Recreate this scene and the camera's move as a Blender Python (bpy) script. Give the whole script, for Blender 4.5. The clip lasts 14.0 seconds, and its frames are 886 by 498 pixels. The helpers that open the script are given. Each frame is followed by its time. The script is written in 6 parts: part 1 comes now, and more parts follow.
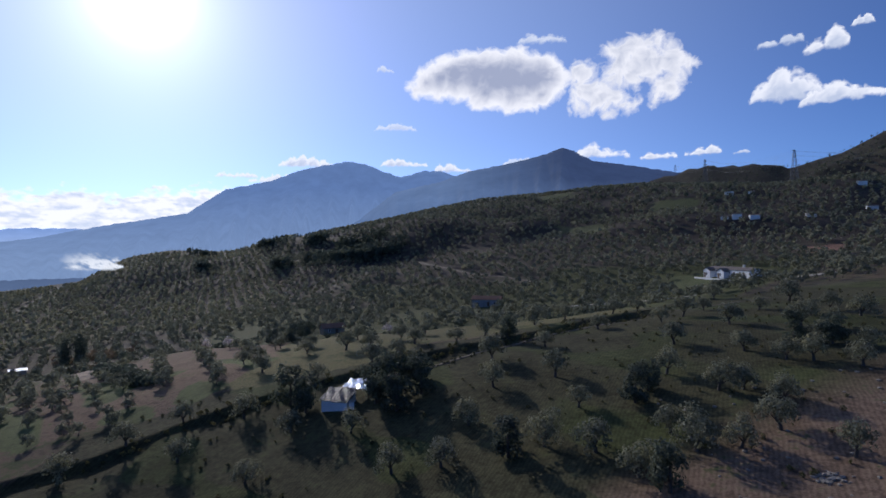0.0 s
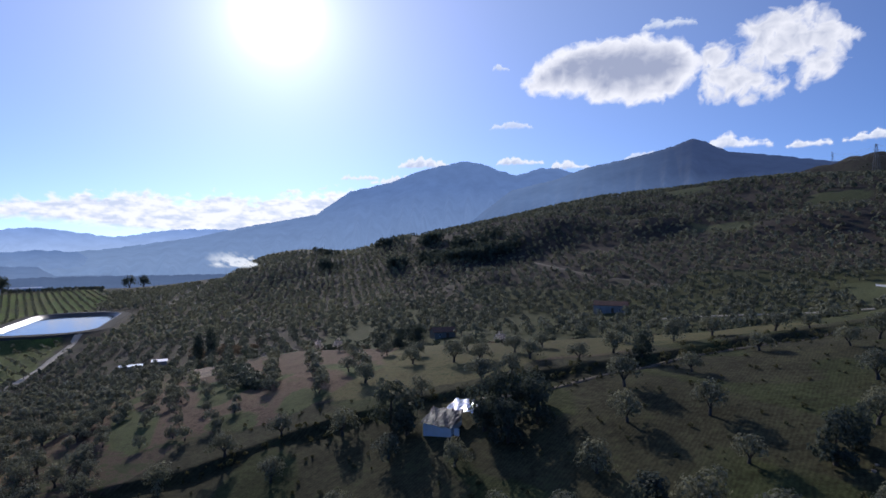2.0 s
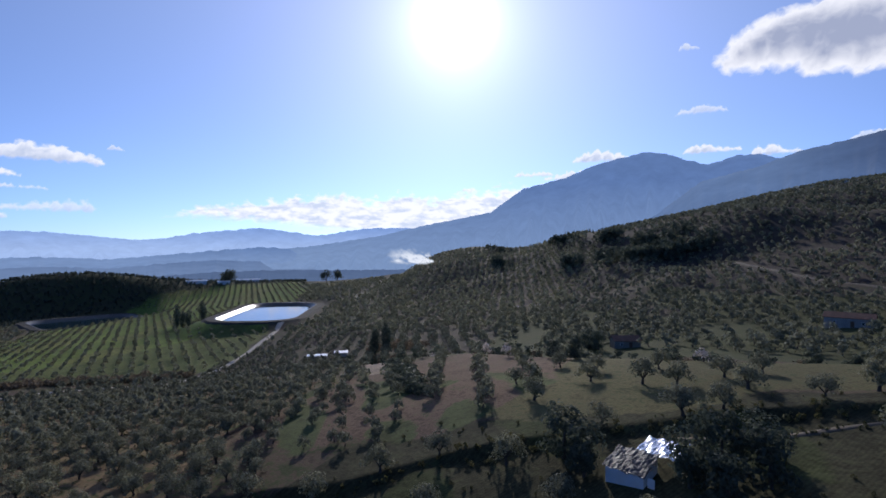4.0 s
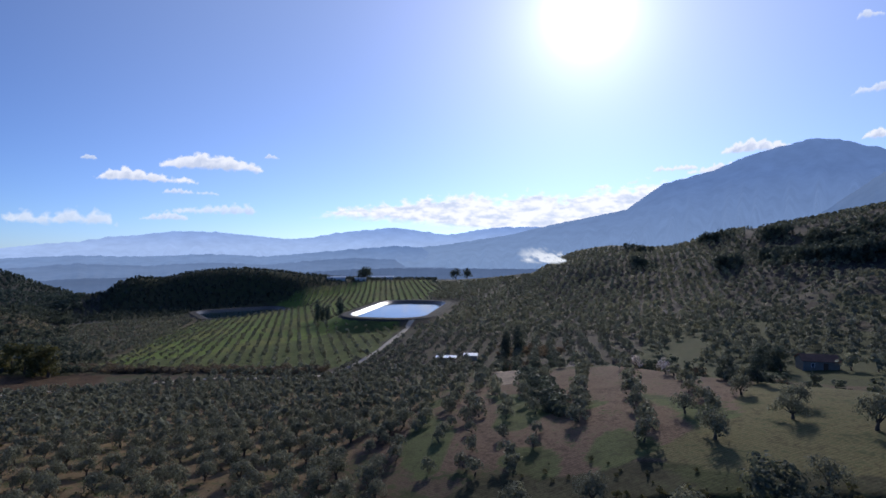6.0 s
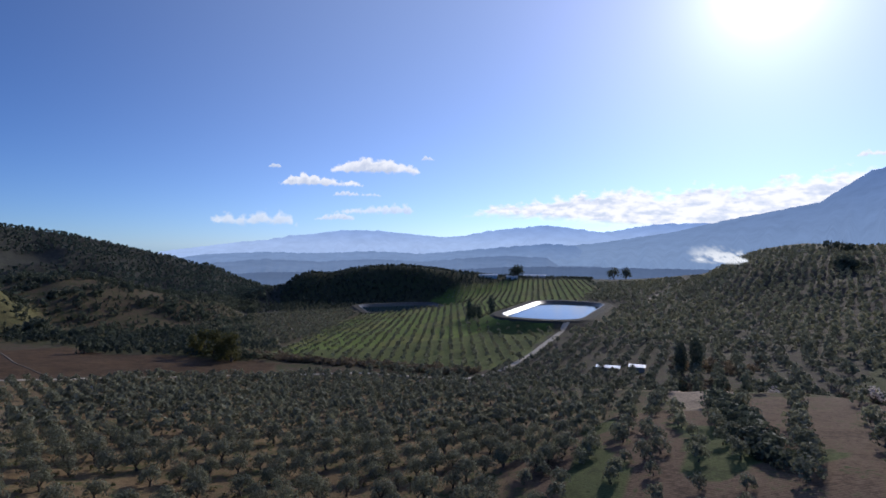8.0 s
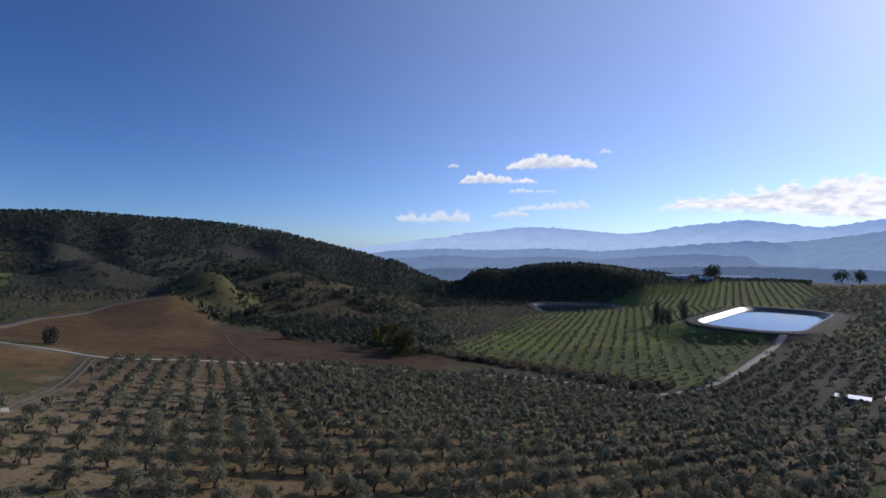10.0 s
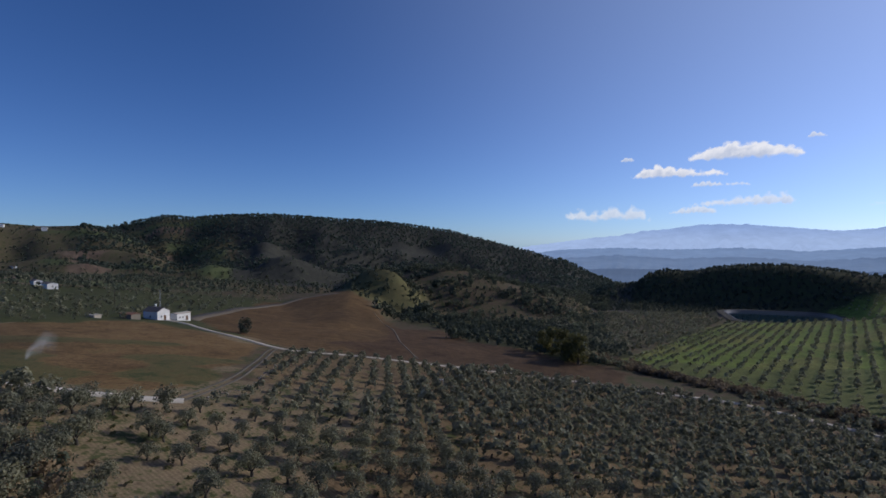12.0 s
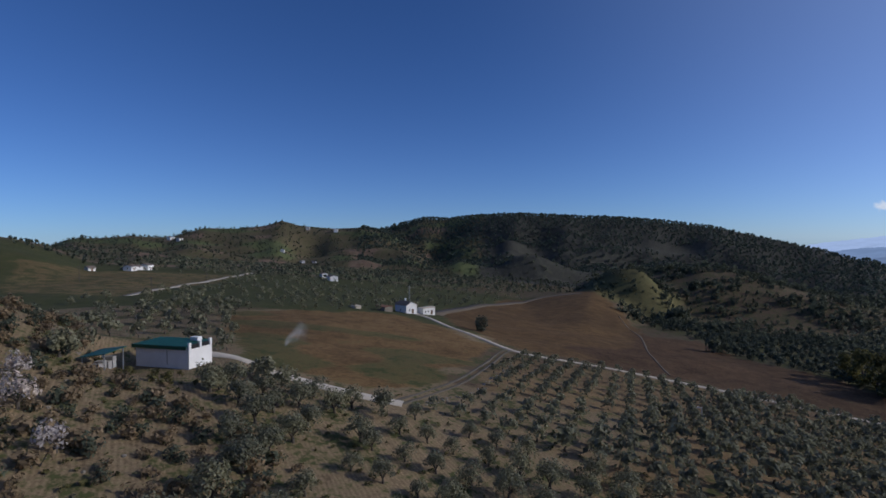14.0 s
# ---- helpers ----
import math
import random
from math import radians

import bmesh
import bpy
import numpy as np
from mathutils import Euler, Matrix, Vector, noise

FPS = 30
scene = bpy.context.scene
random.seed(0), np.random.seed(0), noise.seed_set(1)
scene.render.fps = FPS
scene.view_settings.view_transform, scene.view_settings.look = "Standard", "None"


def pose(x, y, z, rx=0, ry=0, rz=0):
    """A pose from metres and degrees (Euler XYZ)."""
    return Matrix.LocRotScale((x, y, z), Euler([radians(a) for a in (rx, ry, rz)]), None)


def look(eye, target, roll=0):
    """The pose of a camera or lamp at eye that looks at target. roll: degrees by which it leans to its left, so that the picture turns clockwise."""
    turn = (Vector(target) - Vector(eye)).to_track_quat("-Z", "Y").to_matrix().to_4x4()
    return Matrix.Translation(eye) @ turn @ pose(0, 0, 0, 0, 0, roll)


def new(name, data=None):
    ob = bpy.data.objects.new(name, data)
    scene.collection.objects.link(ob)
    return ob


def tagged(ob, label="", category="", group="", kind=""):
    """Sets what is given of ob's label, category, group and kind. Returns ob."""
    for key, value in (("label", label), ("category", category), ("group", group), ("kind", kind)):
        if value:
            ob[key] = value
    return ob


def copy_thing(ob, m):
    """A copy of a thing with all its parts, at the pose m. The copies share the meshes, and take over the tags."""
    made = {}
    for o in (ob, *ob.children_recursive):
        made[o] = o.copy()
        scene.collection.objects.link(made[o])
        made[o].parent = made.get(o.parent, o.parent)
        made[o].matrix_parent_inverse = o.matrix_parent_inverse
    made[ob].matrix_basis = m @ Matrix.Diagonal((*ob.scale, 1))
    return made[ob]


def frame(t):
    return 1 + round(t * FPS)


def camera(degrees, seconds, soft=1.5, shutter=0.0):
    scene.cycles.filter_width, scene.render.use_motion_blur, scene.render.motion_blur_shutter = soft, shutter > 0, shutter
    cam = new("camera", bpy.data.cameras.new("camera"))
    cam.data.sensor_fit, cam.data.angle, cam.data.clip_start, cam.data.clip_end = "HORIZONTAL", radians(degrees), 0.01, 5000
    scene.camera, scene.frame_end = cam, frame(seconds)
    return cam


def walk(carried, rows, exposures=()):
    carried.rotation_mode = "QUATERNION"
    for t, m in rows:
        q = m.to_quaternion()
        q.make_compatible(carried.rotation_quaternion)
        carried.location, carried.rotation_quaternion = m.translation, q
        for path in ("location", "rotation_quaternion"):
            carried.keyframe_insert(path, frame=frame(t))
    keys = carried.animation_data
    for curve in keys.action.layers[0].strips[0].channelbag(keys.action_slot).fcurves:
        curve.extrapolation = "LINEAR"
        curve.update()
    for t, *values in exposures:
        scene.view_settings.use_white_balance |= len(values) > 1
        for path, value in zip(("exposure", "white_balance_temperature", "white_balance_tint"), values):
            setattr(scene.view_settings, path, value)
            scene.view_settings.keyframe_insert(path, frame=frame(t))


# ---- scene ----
# the film camera closes down a little as it turns away from the sun
EXPOSURES = ((0.0, 0.05, 6150, 13), (4.2, 0.06, 6150, 13), (8.2, 0.06, 6300, 12), (11.0, -0.03, 6500, 12), (14.0, -0.18, 6350, 12))
cam = camera(79.55, 14.0, soft=1.6)
PATH = [
    (0, pose(-0.00, 0.00, 60.00, 90.17, 0.35, 0.49)),
    (0.5, pose(-0.09, 3.36, 60.12, 90.16, 0.33, 2.72)),
    (1, pose(-0.21, 6.85, 60.32, 90.17, 0.31, 6.18)),
    (1.5, pose(-0.36, 10.26, 60.53, 90.12, 0.25, 9.31)),
    (2, pose(-0.78, 13.76, 60.72, 90.11, 0.23, 12.87)),
    (2.5, pose(-1.37, 17.27, 60.75, 90.07, 0.22, 16.83)),
    (3, pose(-2.32, 20.79, 60.79, 90.03, 0.23, 21.52)),
    (3.5, pose(-3.58, 24.17, 60.79, 89.97, 0.23, 26.22)),
    (4.2, pose(-6.07, 28.74, 60.87, 89.84, 0.16, 33.37)),
    (6.3, pose(-17.09, 40.01, 60.19, 89.76, -0.01, 46.71)),
    (6.5, pose(-18.20, 40.98, 60.15, 89.72, -0.04, 47.85)),
    (7, pose(-21.25, 43.08, 60.07, 89.68, -0.09, 52.51)),
    (7.5, pose(-24.35, 45.01, 59.99, 89.63, -0.08, 57.45)),
    (8.2, pose(-28.87, 47.28, 59.95, 89.55, -0.10, 62.89)),
    (10.3, pose(-43.19, 51.45, 59.83, 89.21, -0.12, 83.11)),
    (11, pose(-48.27, 52.18, 59.69, 89.19, -0.12, 89.91)),
    (11.5, pose(-52.03, 52.42, 59.56, 89.14, -0.02, 93.91)),
    (12, pose(-55.78, 52.53, 59.47, 89.13, 0.04, 97.96)),
    (12.5, pose(-59.52, 52.43, 59.44, 89.09, 0.08, 102.62)),
    (13, pose(-63.40, 52.14, 59.32, 89.08, 0.18, 107.88)),
    (13.5, pose(-67.12, 51.60, 59.20, 89.08, 0.30, 113.56)),
    (14, pose(-70.90, 50.59, 59.13, 89.05, 0.48, 123.95)),
]
walk(cam, PATH, EXPOSURES)

# ---- world and sun ----
SUN_AZ, SUN_EL = 30.0, 23.0
SUN_DIR = Vector((-math.sin(radians(SUN_AZ)) * math.cos(radians(SUN_EL)), math.cos(radians(SUN_AZ)) * math.cos(radians(SUN_EL)), math.sin(radians(SUN_EL))))


def make_world():
    w = bpy.data.worlds.new("winter_sky")
    scene.world = w
    w.use_nodes = True
    nt = w.node_tree
    nt.nodes.clear()
    out = nt.nodes.new("ShaderNodeOutputWorld")
    sky = nt.nodes.new("ShaderNodeTexSky")
    sky.sky_type, sky.sun_disc = "NISHITA", False
    sky.sun_elevation, sky.sun_rotation = radians(SUN_EL), radians(-SUN_AZ)
    sky.altitude, sky.air_density, sky.dust_density, sky.ozone_density = 800, 0.8, 0.2, 4.0
    bg = nt.nodes.new("ShaderNodeBackground")
    bg.inputs[1].default_value = 0.08
    tint = nt.nodes.new("ShaderNodeMix")
    tint.data_type, tint.blend_type = "RGBA", "MULTIPLY"
    tint.inputs[0].default_value, tint.inputs[7].default_value = 1.0, (0.56, 0.82, 1.22, 1)
    nt.links.new(sky.outputs[0], tint.inputs[6])
    nt.links.new(tint.outputs[2], bg.inputs[0])
    # the bright aureole of forward-scattered light round the sun
    tc = nt.nodes.new("ShaderNodeTexCoord")
    dot = nt.nodes.new("ShaderNodeVectorMath")
    dot.operation = "DOT_PRODUCT"
    dot.inputs[1].default_value = SUN_DIR
    nt.links.new(tc.outputs["Generated"], dot.inputs[0])

    def math_node(op, a, b):
        n = nt.nodes.new("ShaderNodeMath")
        n.operation = op
        for k, v in ((0, a), (1, b)):
            if isinstance(v, (int, float)):
                n.inputs[k].default_value = v
            else:
                nt.links.new(v, n.inputs[k])
        if op == "MULTIPLY_ADD":
            n.inputs[2].default_value = 0.05
        return n.outputs[0]
    d = math_node("MAXIMUM", dot.outputs["Value"], 0.0)
    core = math_node("ADD", math_node("MULTIPLY", math_node("POWER", d, 190.0), 0.46), math_node("MULTIPLY", math_node("POWER", d, 1500.0), 5.0))
    halo = math_node("MULTIPLY", math_node("POWER", d, 26.0), 0.30)
    wide = math_node("MULTIPLY", math_node("POWER", d, 2.4), 0.30)
    # pale haze low over the horizon, thickest towards the sun
    sep = nt.nodes.new("ShaderNodeSeparateXYZ")
    nt.links.new(tc.outputs["Generated"], sep.inputs[0])
    low = math_node("POWER", math_node("SUBTRACT", 1.0, math_node("ABSOLUTE", sep.outputs[2], 0.0)), 9.0)
    low = math_node("MULTIPLY", low, math_node("MULTIPLY_ADD", math_node("POWER", d, 3.0), 0.24))
    both = None
    for strength, tone in ((core, (1.0, 0.97, 1.0)), (halo, (0.90, 0.75, 1.03)), (wide, (0.88, 0.95, 1.0)), (low, (1.0, 0.84, 0.90))):
        glow = nt.nodes.new("ShaderNodeBackground")
        glow.inputs[0].default_value = (*tone, 1)
        nt.links.new(strength, glow.inputs[1])
        if both is None:
            both = glow
        else:
            pair = nt.nodes.new("ShaderNodeAddShader")
            nt.links.new(both.outputs[0], pair.inputs[0])
            nt.links.new(glow.outputs[0], pair.inputs[1])
            both = pair
    add = nt.nodes.new("ShaderNodeAddShader")
    nt.links.new(bg.outputs[0], add.inputs[0])
    nt.links.new(both.outputs[0], add.inputs[1])
    nt.links.new(add.outputs[0], out.inputs[0])


make_world()
sun_data = bpy.data.lights.new("sun", "SUN")
sun_data.energy, sun_data.angle, sun_data.color = 2.35, radians(0.55), (1.0, 0.93, 0.82)
sun_ob = new("sun", sun_data)
sun_ob.matrix_world = look(SUN_DIR * 500, (0, 0, 0))

# ---- materials ----


class Nodes:
    """Short hand for building a node material."""

    def __init__(self, name):
        self.mat = bpy.data.materials.new(name)
        self.mat.use_nodes = True
        self.nt = self.mat.node_tree
        self.nt.nodes.clear()
        self.out = self.add("ShaderNodeOutputMaterial")

    def add(self, kind, **values):
        n = self.nt.nodes.new(kind)
        for k, v in values.items():
            n.inputs[k.replace("_", " ")].default_value = v
        return n

    def link(self, a, b):
        self.nt.links.new(a, b)

    def noise(self, scale, detail=4.0, coord="Object", rough=0.6):
        tc = self.add("ShaderNodeTexCoord")
        n = self.add("ShaderNodeTexNoise", Scale=scale, Detail=detail, Roughness=rough)
        self.link(tc.outputs[coord], n.inputs["Vector"])
        return n.outputs["Fac"]

    def ramp(self, fac, *stops):
        n = self.add("ShaderNodeValToRGB")
        el = n.color_ramp.elements
        while len(el) < len(stops):
            el.new(0.5)
        for e, (p, c) in zip(el, stops):
            e.position = p
            e.color = (*c, 1) if isinstance(c, tuple) else (c, c, c, 1)
        self.link(fac, n.inputs[0])
        return n.outputs[0]

    def mix(self, fac, a, b, blend="MIX"):
        n = self.add("ShaderNodeMix")
        n.data_type, n.blend_type = "RGBA", blend
        for sock, v in ((n.inputs[0], fac), (n.inputs[6], a), (n.inputs[7], b)):
            if isinstance(v, (int, float)):
                sock.default_value = v
            elif isinstance(v, tuple):
                sock.default_value = (*v, 1)
            else:
                self.link(v, sock)
        return n.outputs[2]

    def bump(self, height, strength, distance):
        n = self.add("ShaderNodeBump", Strength=strength, Distance=distance)
        self.link(height, n.inputs["Height"])
        return n.outputs[0]

    def principled(self, color, rough=0.8, metal=0.0, normal=None, spec=0.3):
        n = self.add("ShaderNodeBsdfPrincipled", Roughness=rough, Metallic=metal)
        n.inputs["Specular IOR Level"].default_value = spec
        if isinstance(color, tuple):
            n.inputs[0].default_value = (*color, 1)
        else:
            self.link(color, n.inputs[0])
        if normal is not None:
            self.link(normal, n.inputs["Normal"])
        self.link(n.outputs[0], self.out.inputs[0])
        return n


def surface(name, base, rough=0.8, fine=8.0, coarse=0.8, vary=0.35, bump=0.3, metal=0.0, depth=0.02, spec=0.3):
    """A plain weathered surface: colour varied at two scales, with fine relief."""
    m = Nodes(name)
    dark = tuple(c * (1 - vary) for c in base)
    light = tuple(min(1.0, c * (1 + vary * 0.6)) for c in base)
    c1 = m.ramp(m.noise(coarse, 5), (0.3, dark), (0.7, light))
    f = m.noise(fine, 6)
    col = m.mix(0.35, c1, m.ramp(f, (0.35, dark), (0.65, light)))
    m.principled(col, rough, metal, m.bump(f, bump, depth), spec)
    return m.mat


def leaf_material(name, dark, light, translucent=0.35, gloss=0.1):
    """Leaves: two tones by clump and by tree, letting some light through."""
    m = Nodes(name)
    geo = m.add("ShaderNodeNewGeometry")
    info = m.add("ShaderNodeObjectInfo")
    col = m.ramp(geo.outputs["Random Per Island"], (0.0, dark), (1.0, light))
    tone = m.ramp(info.outputs["Random"], (0.0, (0.98, 1.0, 1.02)), (1.0, (1.45, 1.4, 1.28)))
    col = m.mix(1.0, col, tone, "MULTIPLY")
    col = m.mix(0.5, col, m.ramp(m.noise(0.05, 3), (0.3, (0.6, 0.6, 0.6)), (0.7, (1.2, 1.2, 1.1))), "MULTIPLY")
    p = m.principled(col, 0.65, 0.0, None, gloss)
    tr = m.add("ShaderNodeBsdfTranslucent")
    m.link(col, tr.inputs[0])
    mx = m.add("ShaderNodeMixShader")
    mx.inputs[0].default_value = translucent
    m.link(p.outputs[0], mx.inputs[1])
    m.link(tr.outputs[0], mx.inputs[2])
    m.link(mx.outputs[0], m.out.inputs[0])
    return m.mat


def ground_material():
    """Soil colour and share of grass come from the fields; clods, tufts and stains from noise."""
    m = Nodes("ground_soil_and_grass")
    at = m.add("ShaderNodeAttribute")
    at.attribute_name = "cover"
    big, mid, fine = m.noise(0.02, 4), m.noise(0.16, 5), m.noise(1.1, 5)
    soil = m.mix(0.8, at.outputs["Color"], m.ramp(mid, (0.3, 0.62), (0.7, 1.3)), "MULTIPLY")
    soil = m.mix(0.8, soil, m.ramp(big, (0.35, (1.02, 0.98, 0.96)), (0.65, (1.62, 1.54, 1.42))), "MULTIPLY")
    tc = m.add("ShaderNodeTexCoord")
    turn = m.add("ShaderNodeMapping")
    turn.inputs["Rotation"].default_value = (0, 0, radians(28))
    m.link(tc.outputs["Object"], turn.inputs[0])
    wv = m.add("ShaderNodeTexWave", Scale=0.55, Distortion=7.0, Detail=3.0)
    wv.inputs["Detail Scale"].default_value = 0.35
    m.link(turn.outputs[0], wv.inputs["Vector"])
    furrow = m.ramp(wv.outputs["Fac"], (0.2, 0.78), (0.8, 1.14))
    soil = m.mix(0.6, soil, furrow, "MULTIPLY")
    soil = m.mix(0.85, soil, m.ramp(fine, (0.3, 0.52), (0.7, 1.5)), "MULTIPLY")
    soil = m.mix(0.5, soil, m.ramp(m.noise(4.2, 3), (0.35, 0.6), (0.65, 1.4)), "MULTIPLY")
    grass = m.mix(big, (0.044, 0.05, 0.021), (0.078, 0.087, 0.034))
    grass = m.mix(0.15, grass, furrow, "MULTIPLY")
    grass = m.mix(0.8, grass, m.ramp(fine, (0.3, 0.55), (0.7, 1.35)), "MULTIPLY")
    blend = m.add("ShaderNodeMath")
    blend.operation = "ADD"
    m.link(at.outputs["Alpha"], blend.inputs[0])
    spread = m.add("ShaderNodeMath")
    spread.operation = "ADD"
    m.link(mid, spread.inputs[0])
    m.link(fine, spread.inputs[1])
    half = m.add("ShaderNodeMath")
    half.operation = "MULTIPLY_ADD"
    m.link(spread.outputs[0], half.inputs[0])
    half.inputs[1].default_value, half.inputs[2].default_value = 1.4, -1.4
    m.link(half.outputs[0], blend.inputs[1])
    share = m.ramp(blend.outputs[0], (0.35, 0.0), (0.65, 1.0))
    m.principled(m.mix(share, soil, grass), 0.95, 0.0, m.bump(fine, 0.5, 0.25), 0.1)
    return m.mat


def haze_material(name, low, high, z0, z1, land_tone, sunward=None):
    """Distant mountains with blue haze painted on as emission, thickening towards the valley, over a faint lit slope.
    """
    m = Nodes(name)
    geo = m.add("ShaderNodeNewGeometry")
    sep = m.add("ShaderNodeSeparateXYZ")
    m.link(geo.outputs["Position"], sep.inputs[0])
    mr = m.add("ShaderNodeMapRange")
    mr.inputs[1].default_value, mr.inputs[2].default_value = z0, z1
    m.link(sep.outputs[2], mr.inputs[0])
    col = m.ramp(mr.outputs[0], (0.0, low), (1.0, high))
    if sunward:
        # the painted haze glows more towards the sun, which stands over the western end
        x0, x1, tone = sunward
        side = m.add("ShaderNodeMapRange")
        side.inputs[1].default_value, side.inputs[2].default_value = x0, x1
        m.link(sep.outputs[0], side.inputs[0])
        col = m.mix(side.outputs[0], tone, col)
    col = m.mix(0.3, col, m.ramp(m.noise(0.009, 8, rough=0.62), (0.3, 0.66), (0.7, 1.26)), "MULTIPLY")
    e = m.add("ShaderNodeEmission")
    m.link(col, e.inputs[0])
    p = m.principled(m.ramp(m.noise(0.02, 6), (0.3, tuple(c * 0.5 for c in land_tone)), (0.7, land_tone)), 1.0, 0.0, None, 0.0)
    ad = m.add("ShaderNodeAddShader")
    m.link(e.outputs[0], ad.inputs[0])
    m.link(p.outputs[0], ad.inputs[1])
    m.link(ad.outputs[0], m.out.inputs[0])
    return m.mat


def vapour_material(name, bright, thick, fine=1.0, rough=0.30, veil=(0.10, 0.40, 1.0)):
    """Cloud or smoke, its light and shade painted as emission: see-through where thin, bright at thin edges, greyer
    where deep.
    """
    m = Nodes(name)
    at = m.add("ShaderNodeAttribute")
    at.attribute_name = "depth"
    tc = m.add("ShaderNodeTexCoord")
    n = m.add("ShaderNodeTexNoise", Scale=fine, Detail=8.0, Roughness=0.62)
    m.link(tc.outputs["Object"], n.inputs["Vector"])
    ma = m.add("ShaderNodeMath")
    ma.operation = "MULTIPLY_ADD"
    ma.inputs[1].default_value, ma.inputs[2].default_value = rough, -rough / 2
    m.link(n.outputs["Fac"], ma.inputs[0])
    sm = m.add("ShaderNodeMath")
    sm.operation = "ADD"
    m.link(at.outputs["Fac"], sm.inputs[0])
    m.link(ma.outputs[0], sm.inputs[1])
    alpha = m.ramp(sm.outputs[0], (veil[0], 0.0), (veil[1], veil[2]))
    e = m.add("ShaderNodeEmission")
    sh = m.add("ShaderNodeAttribute")
    sh.attribute_name = "shade"
    gr = m.add("ShaderNodeMath")
    gr.operation = "ADD"
    m.link(sh.outputs["Fac"], gr.inputs[0])
    soft = m.add("ShaderNodeMath")
    soft.operation = "MULTIPLY"
    soft.inputs[1].default_value = 0.25
    m.link(ma.outputs[0], soft.inputs[0])
    m.link(soft.outputs[0], gr.inputs[1])
    m.link(m.ramp(gr.outputs[0], (0.12, bright), (0.95, thick)), e.inputs[0])
    t = m.add("ShaderNodeBsdfTransparent")
    mx = m.add("ShaderNodeMixShader")
    m.link(alpha, mx.inputs[0])
    m.link(t.outputs[0], mx.inputs[1])
    m.link(e.outputs[0], mx.inputs[2])
    m.link(mx.outputs[0], m.out.inputs[0])
    return m.mat


GROUND = ground_material()
BARK = surface("olive_bark", (0.10, 0.085, 0.07), 0.9, 6, 1.5, 0.4, 0.6, depth=0.05)
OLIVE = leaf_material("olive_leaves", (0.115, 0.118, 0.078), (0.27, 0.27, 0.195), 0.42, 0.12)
TUFT = leaf_material("winter_grass_tufts", (0.075, 0.08, 0.035), (0.17, 0.15, 0.075), 0.35)
DARK_LEAF = leaf_material("evergreen_oak_leaves", (0.05, 0.062, 0.05), (0.118, 0.135, 0.102), 0.42)
# the needles' blue partly stands in for haze over the far pine hill
PINE = leaf_material("pine_needles", (0.042, 0.06, 0.055), (0.095, 0.12, 0.102), 0.42)
SCRUB = leaf_material("winter_scrub", (0.11, 0.088, 0.062), (0.26, 0.20, 0.14), 0.4)
BLOSSOM = leaf_material("almond_blossom", (0.35, 0.3, 0.29), (0.7, 0.64, 0.62), 0.4)
YELLOW_LEAF = leaf_material("poplar_leaves", (0.075, 0.075, 0.03), (0.165, 0.15, 0.06), 0.4)
WHITEWASH = surface("whitewashed_wall", (0.78, 0.78, 0.77), 0.85, 5, 0.5, 0.12, 0.3)
GREY_WALL = surface("weathered_render", (0.33, 0.32, 0.31), 0.9, 5, 0.6, 0.3, 0.4)
GREEN_ROOF = surface("green_sheet_roof", (0.012, 0.085, 0.055), 0.5, 5, 0.5, 0.2, 0.1)
TILE_ROOF = surface("clay_tile_roof", (0.26, 0.13, 0.08), 0.85, 3, 0.8, 0.35, 0.6, depth=0.08)
OLD_TILE = surface("old_grey_tiles", (0.17, 0.14, 0.12), 0.9, 3, 0.8, 0.35, 0.6, depth=0.08)
OLD_TIN = surface("dull_old_tin", (0.085, 0.085, 0.09), 0.52, 3, 0.6, 0.5, 0.8, metal=0.35, depth=0.12, spec=0.15)
TIN_ROOF = surface("corrugated_tin", (0.66, 0.67, 0.69), 0.24, 3, 0.6, 0.25, 0.2, metal=0.85)
GAP_SHADE = surface("painted_gap_shade", (0.02, 0.02, 0.022), 0.6, 4, 1, 0.2, 0.1)
WHITE_SHEET = surface("white_roof_sheet", (0.78, 0.78, 0.78), 0.36, 3, 0.6, 0.15, 0.1, metal=0.45)
WINDOW_GLASS = surface("window_glass", (0.03, 0.035, 0.04), 0.08, 2, 0.5, 0.1, 0.02, spec=0.6)
DOOR_WOOD = surface("brown_door_wood", (0.16, 0.09, 0.05), 0.6, 9, 2, 0.3, 0.3)
GALVANISED = surface("galvanised_steel", (0.42, 0.44, 0.46), 0.5, 6, 1, 0.2, 0.1, metal=0.8)
GRAVEL = surface("pale_gravel", (0.46, 0.405, 0.325), 0.95, 3, 0.15, 0.25, 0.6, depth=0.1)
CONCRETE = surface("pale_concrete", (0.58, 0.52, 0.425), 0.9, 4, 0.3, 0.2, 0.3)
DIRT_TRACK = surface("dirt_track", (0.145, 0.118, 0.086), 0.95, 2, 0.2, 0.3, 0.7, depth=0.1)
WORN_TRACK = surface("worn_grey_track", (0.125, 0.108, 0.083), 0.95, 2, 0.2, 0.4, 0.7, depth=0.1)
STEEL = surface("dull_grey_steel", (0.16, 0.17, 0.18), 0.6, 6, 1, 0.2, 0.1, metal=0.3)
BANK_SOIL = surface("bank_soil", (0.055, 0.048, 0.036), 0.95, 1.2, 0.1, 0.4, 0.8, depth=0.3)
STONE = surface("field_stone", (0.27, 0.24, 0.20), 0.9, 5, 1, 0.3, 0.6, depth=0.05)
LINER = surface("plastic_pond_liner", (0.03, 0.032, 0.035), 0.38, 0.8, 0.1, 0.2, 0.15, depth=0.1, spec=0.6)


